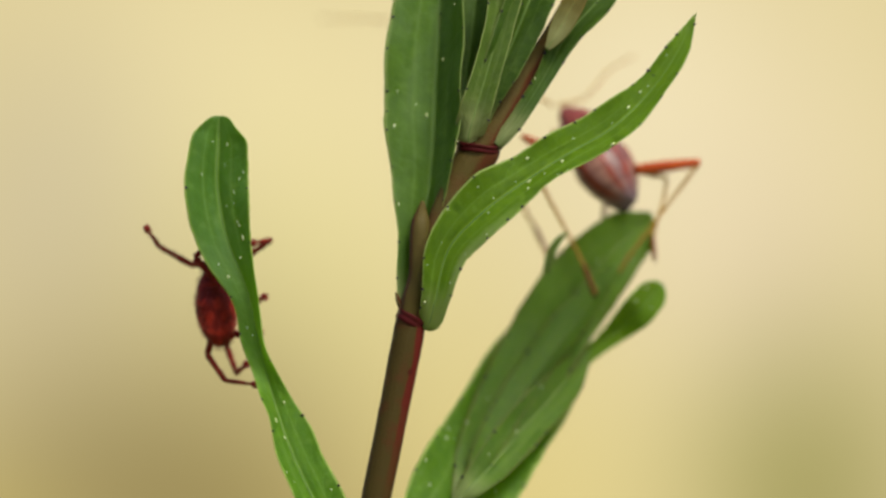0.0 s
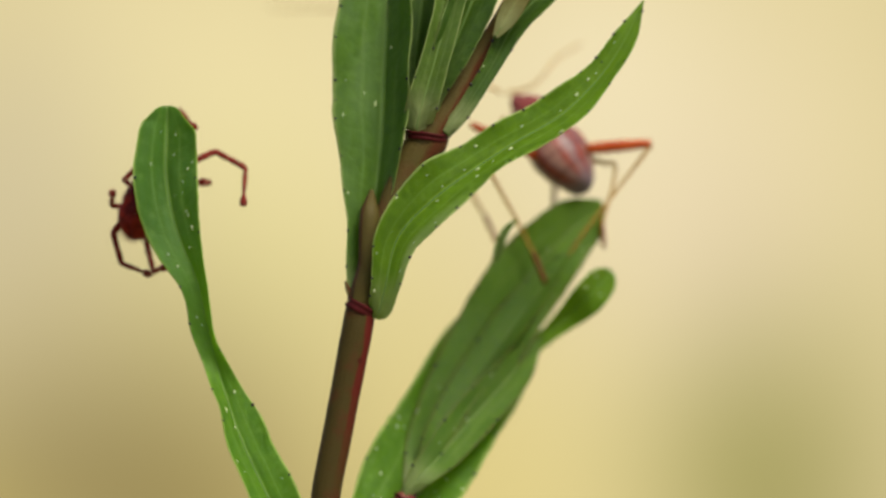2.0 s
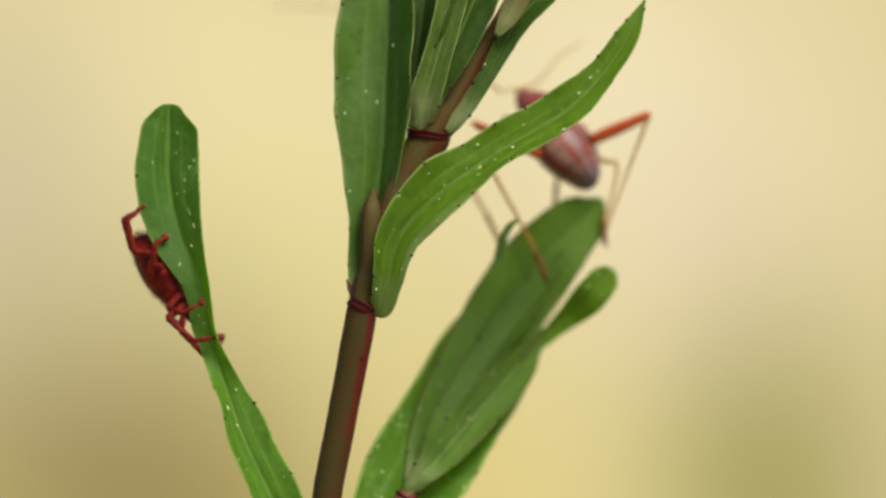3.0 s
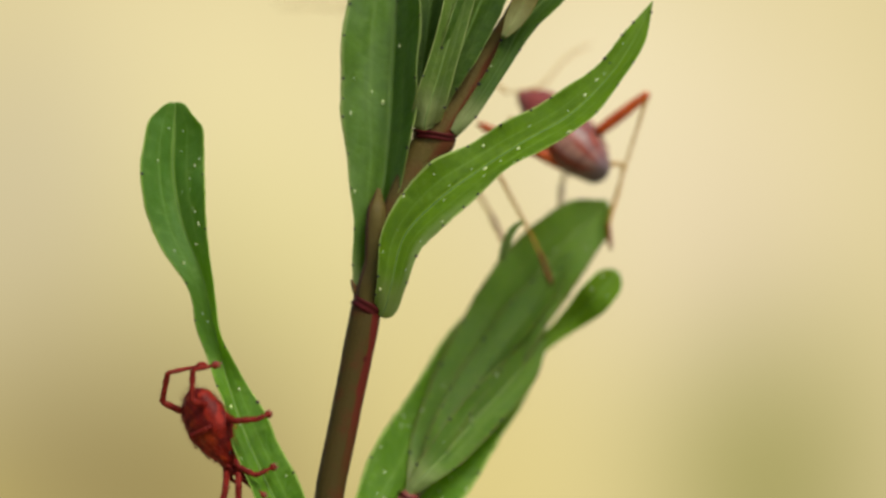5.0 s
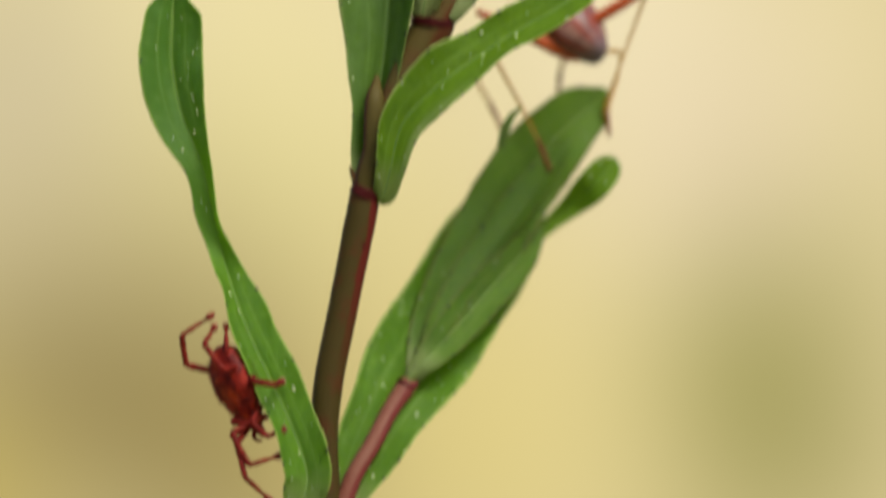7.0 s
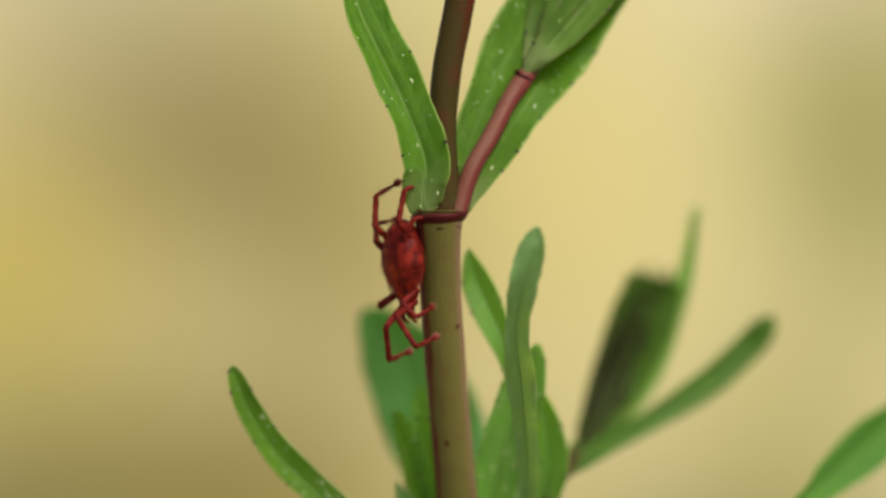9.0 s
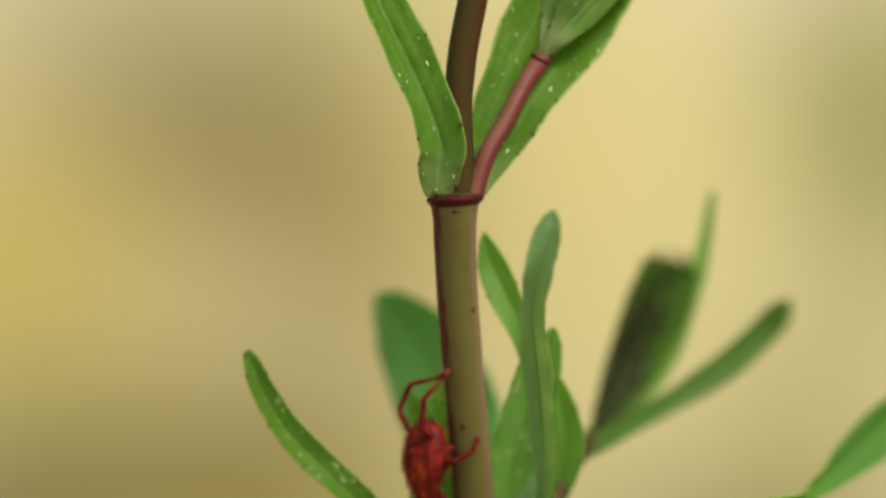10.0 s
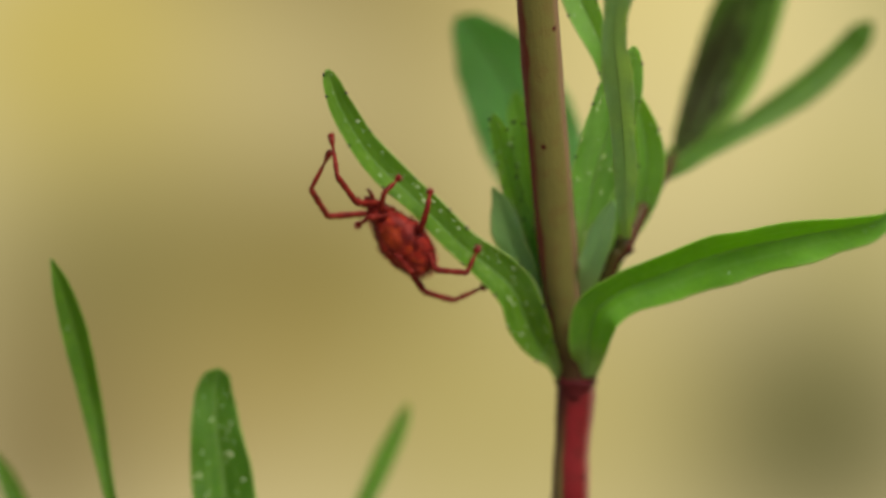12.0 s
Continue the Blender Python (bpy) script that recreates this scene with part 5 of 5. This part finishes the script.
    stance(6.5, (-7.93, -1.00, -10.83, -10, 0.26), (-7.25, -1.00, -10.91, -63, 0.05), (-6.87, -1.00, -8.39, -13, 0.12), (-6.37, -1.00, -8.73, -64, 0.15), (-8.06, -1.00, -5.46, 93, 0.26), (-6.23, -1.00, -7.25, -105, 0.65), (-8.61, -1.00, -3.34, 157, 1.10), (-7.96, -1.00, -4.20, 173, 0.87))
    stance(7, (-6.14, -1.00, -12.98, -129, 0.62), (-5.75, -1.00, -11.33, -138, 1.16), (-6.25, -1.00, -9.94, -50, 0.32), (-5.65, -1.00, -10.43, -99, 0.60), (-7.76, -1.00, -6.69, 95, 0.07), (-5.76, -1.00, -8.74, -103, 0.17), (-8.16, -1.00, -6.36, 172, 1.25), (-8.12, -1.00, -6.77, 172, 0.70))
    stance(7.5, (-5.06, 0.11, -16.90, -134, 0.81), (-4.95, -0.00, -16.60, -122, 0.98), (-5.60, -1.00, -13.58, -38, 0.09), (-4.85, -0.97, -14.09, -96, 0.67), (-6.16, -1.00, -10.18, 68, 0.03), (-4.89, -1.00, -12.39, 35, 0.12), (-6.44, -1.00, -8.98, 148, 1.10), (-6.31, -1.00, -10.08, 161, 1.19))
    stance(7.7, (-5.16, 0.38, -17.60, -128, 0.76), (-5.19, -0.47, -15.38, -100, 0.37), (-5.28, -0.74, -14.68, -35, 0.00), (-4.58, -0.64, -14.93, -97, 0.77), (-5.90, -1.00, -11.28, 73, 0.10), (-4.52, -1.00, -13.29, -84, 0.33), (-6.19, -1.00, -10.18, 144, 1.14), (-6.23, -1.00, -10.32, 157, 1.05))
    stance(9.3, (-4.95, 1.77, -19.39, -137, 0.98), (-4.49, 1.74, -20.50, -149, 1.38), (-5.23, 1.11, -17.66, -51, 0.06), (-4.93, 0.85, -18.16, -113, 0.54), (-4.21, 1.02, -15.35, 35, 0.12), (-4.99, -0.58, -14.43, 94, 0.20), (-5.64, -0.30, -12.83, 149, 1.24), (-5.62, -0.75, -13.57, 65, 0.26))
    stance(9.5, (-4.63, 3.07, -22.84, -144, 1.07), (-4.91, 2.07, -21.38, -112, 0.93), (-5.01, 1.68, -19.15, -8, 0.13), (-5.08, 1.53, -19.95, -102, 0.22), (-4.74, 1.47, -16.53, 43, 0.01), (-4.50, 0.49, -17.22, 113, 0.06), (-6.28, 0.26, -15.45, 162, 1.09), (-5.16, -0.56, -14.49, 139, 0.85))
    stance(9.8, (-5.60, 3.30, -24.40, -130, 0.60), (-5.00, 3.20, -24.60, -110, 0.50), (-4.90, 2.90, -23.00, -20, 0.10), (-3.65, 2.83, -23.33, -80, 0.20), (-4.30, 1.80, -20.60, 20, 0.05), (-3.91, 1.50, -19.78, -98, 0.20), (-5.11, 1.40, -18.12, 140, 1.20), (-4.81, 1.60, -19.08, 145, 0.80))
    stance(10, (-5.47, 4.70, -27.18, -114, 0.27), (-4.86, 4.24, -27.16, -105, 0.18), (-4.84, 3.77, -24.69, -22, 0.11), (-4.03, 3.62, -25.50, -74, 0.21), (-4.72, 3.81, -22.66, 3, 0.14), (-3.66, 2.42, -22.31, -98, 0.27), (-4.79, 2.03, -20.07, 138, 1.36), (-4.69, 1.49, -19.86, 145, 0.73))
    stance(10.3, (-6.20, 3.80, -26.60, -150, 0.50), (-5.20, 4.10, -27.20, -120, 0.36), (-8.10, 2.60, -23.40, -165, 0.15), (-3.98, 3.40, -26.07, -110, 0.60), (-6.00, 2.40, -22.60, 149, 0.19), (-2.90, 2.90, -23.95, -130, 0.27), (-4.95, 1.60, -20.10, 150, 1.00), (-4.14, 1.50, -20.95, 110, 0.20))
    stance(10.5, (-6.93, 3.64, -26.20, -155, 0.68), (-5.62, 4.24, -27.82, -144, 0.36), (-7.98, 2.70, -23.69, -165, 0.15), (-3.99, 3.60, -26.10, -124, 0.75), (-5.94, 2.35, -22.75, 149, 0.19), (-3.28, 2.99, -24.45, -130, 0.27), (-4.89, 1.38, -20.21, 146, 0.89), (-3.08, 2.33, -22.71, 110, 0.12))
    stance(11, (-9.06, 2.95, -24.33, -163, 0.97), (-8.56, 4.04, -27.24, -129, 0.05), (-8.59, 2.83, -24.02, -159, 0.36), (-5.86, 3.95, -27.02, -116, 0.70), (-6.18, 2.63, -23.50, -165, 0.40), (-4.14, 4.30, -27.94, -128, 0.47), (-4.28, 1.95, -21.70, 132, 0.45), (-3.40, 2.49, -23.11, -32, 0.95))
    stance(11.1, (-9.90, 2.70, -24.10, -163, 0.70), (-8.05, 4.00, -26.40, -150, 0.60), (-8.90, 2.70, -23.60, -165, 0.40), (-6.30, 3.90, -26.90, -116, 0.60), (-7.70, 2.40, -22.30, 150, 0.20), (-5.00, 4.20, -27.10, -125, 0.50), (-4.16, 2.00, -21.70, 132, 0.30), (-3.35, 2.90, -24.55, -50, 0.90))
    stance(11.3, (-10.36, 2.40, -22.90, -170, 1.00), (-9.83, 3.90, -25.50, 160, 0.50), (-9.21, 2.60, -23.10, 170, 0.42), (-7.80, 3.80, -26.50, -134, 0.20), (-7.40, 2.40, -23.40, 120, 0.70), (-6.45, 4.30, -27.20, -123, 0.48), (-4.25, 2.04, -21.82, -160, 0.13), (-3.70, 3.40, -25.82, -71, 0.80))
    stance(11.5, (-10.90, 1.98, -21.75, -173, 1.06), (-9.70, 4.28, -27.88, -178, 0.32), (-9.29, 2.50, -23.12, 170, 0.42), (-8.39, 3.70, -26.32, -134, 0.09), (-8.19, 2.39, -22.85, 146, 0.14), (-6.19, 4.38, -28.16, -123, 0.48), (-4.32, 2.04, -21.91, -160, 0.13), (-3.64, 3.55, -25.92, -71, 0.78))
    stance(12, (-11.76, 1.83, -21.35, 178, 0.61), (-11.77, 2.06, -21.96, 176, 1.26), (-9.30, 2.42, -22.92, 135, 0.39), (-10.78, 3.09, -24.70, 124, 0.29), (-8.26, 2.60, -23.40, -12, 0.12), (-9.16, 3.63, -26.15, -43, 0.00), (-6.56, 3.37, -25.46, -72, 0.98), (-6.21, 3.91, -26.88, -98, 1.41))


mite_stances()
for t in (3.1, 3.5, 3.9, 8.1, 8.5, 8.9):  # plain gait where nothing holds a foot
    rest = []
    for k in range(4):
        for s in (-1, 1):
            out = mite_pose(t).to_3x3() @ Vector((0.3 * (1.5 - k), 0.8 * s, 1.0))
            rest.append((foot_rest(k, s, t), math.degrees(math.atan2(out.z, out.x)), 0.8))
    STANCES[t] = rest


def foot_place(n, t):
    """A foot that stands, lifts and stands again, the legs taking turns."""
    ts = sorted(STANCES)
    i = min(max(k for k in range(len(ts)) if ts[k] <= t + 1e-6), len(ts) - 2)
    u = (t - ts[i]) / (ts[i + 1] - ts[i])
    late = ((n * 3) % 8) / 8 * 0.45
    u = min(max((u - late) / 0.55, 0.0), 1.0)
    u = u * u * (3 - 2 * u)
    (a, p, e), (b, q, f) = STANCES[ts[i]][n], STANCES[ts[i + 1]][n]
    turn = (q - p + 180) % 360 - 180
    lift = mite_pose(t).to_3x3() @ Vector((0, 0, 0.35 * math.sin(math.pi * u)))
    return a.lerp(b, u) + (lift if (b - a).length > 0.25 else Vector()), p + turn * u, e + (f - e) * u


def joint_pose(p, q, up):
    x = (q - p).normalized()
    y = up.cross(x).normalized()
    m = Matrix((x, y, x.cross(y))).transposed().to_4x4()
    m.translation = p * MM
    return m


def mite_motion():
    times = [round(0.1 * i, 1) for i in range(121)]
    walk(MITE, [(t, Matrix.Translation(mite_pose(t).translation * MM) @ mite_pose(t).to_3x3().to_4x4()) for t in times])
    for k, s, base, middle, foot in MITE_LEGS:
        rows = ([], [], [])
        a = LEG_SPAN[k]
        for t in times:
            inside = mite_pose(t).inverted()
            hip = Vector((HIPS[k][0], HIPS[k][1] * s, -0.25))
            place, bend, sag = foot_place(2 * k + (s > 0), t)
            chord = inside @ place - hip
            d = min(max(chord.length, 0.9 * a), 2.76 * a)
            c = chord.normalized()
            cos = min(max((d - 0.8 * a) / (2 * a), -0.2), 0.995)
            sin = math.sqrt(1 - cos * cos)
            flat = inside.to_3x3() @ Vector((math.cos(radians(bend)), 0, math.sin(radians(bend))))
            flat = (flat - c * flat.dot(c)).normalized()
            back = inside.to_3x3() @ Vector((0, -1 if t > 2.75 or place.y < -0.1 else 1, 0))
            back = (back - c * back.dot(c)).normalized()
            part_flat = min(1.0, sag / (a * sin))
            up = (flat * part_flat + back * math.sqrt(1 - part_flat ** 2)).normalized()
            up = (up - c * up.dot(c)).normalized()
            knee = hip + (c * cos + up * sin) * a
            ankle = knee + c * 0.8 * a
            tip = ankle + (c * cos - up * sin) * a
            for out, (p, q) in zip(rows, ((hip, knee), (knee, ankle), (ankle, tip))):
                out.append((t, joint_pose(p, q, up)))
        for ob, r in zip((base, middle, foot), rows):
            walk(ob, r)


# ---- the bug on the leaf behind ----
BUG_ROWS = [  # seconds, x, y, z, slope of the body
    (0, 4.15, 5.50, 3.58, 123),
    (0.5, 4.23, 5.50, 3.66, 125),
    (1, 4.39, 5.50, 3.78, 128),
    (1.5, 4.48, 5.50, 3.70, 130),
    (2, 4.35, 5.50, 3.66, 126),
    (2.5, 4.27, 5.50, 3.62, 122),
    (2.7, 4.48, 5.50, 3.74, 126),
    (4.3, 4.52, 5.50, 3.82, 128),
    (4.5, 4.48, 5.50, 3.82, 128),
    (5, 4.56, 5.50, 4.03, 134),
    (5.5, 4.60, 5.50, 4.11, 134),
    (6, 4.60, 5.50, 4.28, 133),
    (6.5, 4.64, 5.50, 4.32, 132),
    (7, 4.56, 5.50, 4.28, 132),
    (12, 4.56, 5.50, 4.28, 132),
]
HIND_ROWS = [  # seconds, hip, knee, foot
    (0, (5.24, 5.00, 3.49), (7.66, 4.60, 3.76), (4.46, 5.00, -0.40)),
    (0.5, (5.30, 5.00, 3.60), (7.82, 4.60, 3.80), (4.46, 5.00, -0.40)),
    (1.5, (5.36, 5.00, 3.70), (7.76, 4.60, 4.01), (4.46, 5.00, -0.40)),
    (2.5, (5.32, 5.00, 3.86), (7.64, 4.60, 4.15), (4.87, 5.00, -0.21)),
    (2.7, (5.40, 5.00, 4.01), (7.93, 4.60, 5.05), (6.06, 5.20, 1.13)),
    (4.3, (5.40, 5.00, 4.01), (7.95, 4.60, 5.03), (6.06, 5.20, 1.13)),
    (4.5, (5.40, 5.00, 4.01), (7.99, 4.60, 4.84), (6.06, 5.20, 1.13)),
    (5, (5.44, 5.00, 4.41), (7.39, 4.40, 5.90), (5.94, 5.20, 1.54)),
    (5.5, (5.44, 5.00, 4.41), (7.41, 4.40, 5.90), (5.94, 5.20, 1.54)),
    (6.5, (5.44, 5.00, 4.41), (7.75, 4.40, 5.79), (5.94, 5.20, 1.54)),
    (12, (5.44, 5.00, 4.41), (7.75, 4.40, 5.79), (5.94, 5.20, 1.54)),
]
BUG_LIMBS = [  # name, material, rows along the limb
    ("middle_leg", BUG_LEG, [(4.30, 5.20, 3.80, 0.27), (3.00, 4.60, 3.95, 0.24), (1.62, 4.30, 3.45, 0.18), (1.95, 4.30, 2.68, 0.14), (2.84, 4.60, 1.05, 0.12), (3.40, 4.95, -0.05, 0.11), (3.80, 5.00, -1.05, 0.08)]),
    ("middle_leg", BUG_LEG, [(5.30, 5.60, 3.50, 0.22), (5.98, 5.20, 3.28, 0.17), (6.35, 5.20, 3.20, 0.13), (6.21, 5.20, 2.25, 0.10), (5.86, 5.20, 1.02, 0.11), (5.94, 5.20, 0.21, 0.08)]),
    ("front_leg", BUG_LEG, [(2.44, 6.00, 4.96, 0.27), (1.62, 6.40, 3.75, 0.22), (1.13, 6.60, 2.52, 0.16), (1.66, 6.40, 1.38, 0.12), (2.19, 6.20, 0.24, 0.08)]),
    ("front_leg", BUG_LEG, [(4.20, 6.60, 3.76, 0.22), (4.35, 6.80, 3.15, 0.16), (4.20, 6.80, 2.53, 0.14), (4.13, 6.40, 1.58, 0.08)]),
    ("hind_leg", BUG_THIGH, [(5.01, 5.50, 3.09, 0.40), (4.57, 5.30, 3.20, 0.62), (3.95, 5.10, 3.42, 0.58), (3.13, 4.90, 3.75, 0.42), (2.21, 4.80, 4.18, 0.36), (1.39, 4.70, 4.54, 0.30), (1.10, 4.70, 4.70, 0.16)]),
    ("antenna", BUG_LEG, [(2.44, 6.50, 5.91, 0.11), (3.49, 7.00, 6.25, 0.08), (4.34, 8.00, 7.25, 0.07), (5.30, 9.00, 7.87, 0.05)]),
    ("antenna", BUG_LEG, [(2.24, 6.50, 5.91, 0.11), (0.40, 8.00, 7.14, 0.08), (-2.92, 11.00, 9.11, 0.07), (-6.32, 14.00, 9.60, 0.05)]),
]


def build_bug():
    bug = tagged(new("plant_bug"), "reddish striped plant bug standing on long thin legs", "bug")
    bm = blob(3.55, 2.35, 1.95, 28, 22, 0.8, 0.06, 2.0)
    for v in bm.verts:
        if v.co.x < 0:
            v.co.y *= 1 - 0.5 * (v.co.x / 1.65) ** 2
    part("abdomen", bm, BUG_BELLY, bug, "pinkish red striped belly with a grey tip")
    bm = blob(2.2, 2.1, 1.45, 18, 12, 0.75, 0.03, 4.0)
    bmesh.ops.translate(bm, verts=bm.verts, vec=(1.5, 0.0, 0.1))
    part("thorax", bm, BUG_WING, bug, "dull purple-red thorax")
    bm = blob(0.9, 0.95, 0.75, 14, 10, 0.7, 0.02, 6.0)
    bmesh.ops.translate(bm, verts=bm.verts, vec=(2.35, 0, -0.05))
    part("head", bm, BUG_WING, bug)
    for s in (1, -1):
        bm = blob(0.36, 0.36, 0.36, 8, 6, 1.0, 0.0)
        bmesh.ops.translate(bm, verts=bm.verts, vec=(2.4, 0.42 * s, 0.06))
        part("eye", bm, BUG_WING, bug)
    return bug


BUG = build_bug()


def bug_pose(t):
    ts = [r[0] for r in BUG_ROWS]
    v = [float(np.interp(t, ts, [r[k] for r in BUG_ROWS])) for k in range(1, 5)]
    f = Vector((math.cos(radians(v[3])), 0.25, math.sin(radians(v[3])))).normalized()
    up = Vector((0.55, -0.6, 0.55))
    left = up.cross(f).normalized()
    m = Matrix((f, left, f.cross(left))).transposed().to_4x4()
    m.translation = Vector(v[:3]) * MM
    return m


BUG_STILL = []
for name, material, rows in BUG_LIMBS:
    limb = part(name, tube(rows, 8, 5), material, BUG)
    BUG_STILL.append(limb)
    if name in ("middle_leg", "front_leg"):
        (x0, y0, z0, d0), (x1, y1, z1, d1) = rows[-2:]
        foot = [(x0 + (x1 - x0) * k, y0 + (y1 - y0) * k, z0 + (z1 - z0) * k, d) for k, d in ((-0.1, 0.15), (0.2, 0.19), (0.55, 0.15), (0.65, 0.18), (1.05, 0.1))]
        part("tarsus", tube(foot, 8, 3), BUG_FOOT, limb, "brown swollen foot")
HIND_THIGH = part("hind_thigh", tube([(0, 0, 0, 0.40), (0.8, 0, 0, 0.46), (1.8, 0, 0, 0.38), (2.36, 0, 0, 0.28)], 8, 4), BUG_THIGH, BUG, "orange-red hind thigh")
HIND_SHIN = part("hind_shin", tube([(0, 0, 0, 0.15), (1.5, 0, 0, 0.11), (3.2, 0, 0, 0.1), (4.4, 0, 0, 0.1), (5.0, 0.1, 0, 0.06)], 8, 4), BUG_LEG, BUG)


def bug_motion():
    times = [r[0] for r in BUG_ROWS]
    walk(BUG, [(t, bug_pose(t)) for t in times])
    hip = Matrix.Translation(Vector((2.44, 6.00, 4.96)) * MM)
    for ob in BUG_STILL:  # the standing legs stay on the leaf while the body rocks; one front leg feels about and comes back
        swing = {1.5: 14.0} if ob is BUG_STILL[2] else {}
        walk(ob, [(t, bug_pose(t).inverted() @ hip @ pose(0, 0, 0, 0, swing.get(t, 0.0), 0) @ hip.inverted()) for t in times])
    thigh, shin = [], []
    for t, hip, knee, foot in HIND_ROWS:
        inside = bug_pose(t).inverted()
        h, k, f = (inside @ (Vector(p) * MM) / MM for p in (hip, knee, foot))
        up = Vector((0, -0.3, 1.0))
        thigh.append((t, joint_pose(h, k, up)))
        end = h + (k - h).normalized() * 2.33
        shin.append((t, joint_pose(end, f, up)))
    walk(HIND_THIGH, thigh)
    walk(HIND_SHIN, shin)


def motions():
    mite_motion()
    bug_motion()


motions()
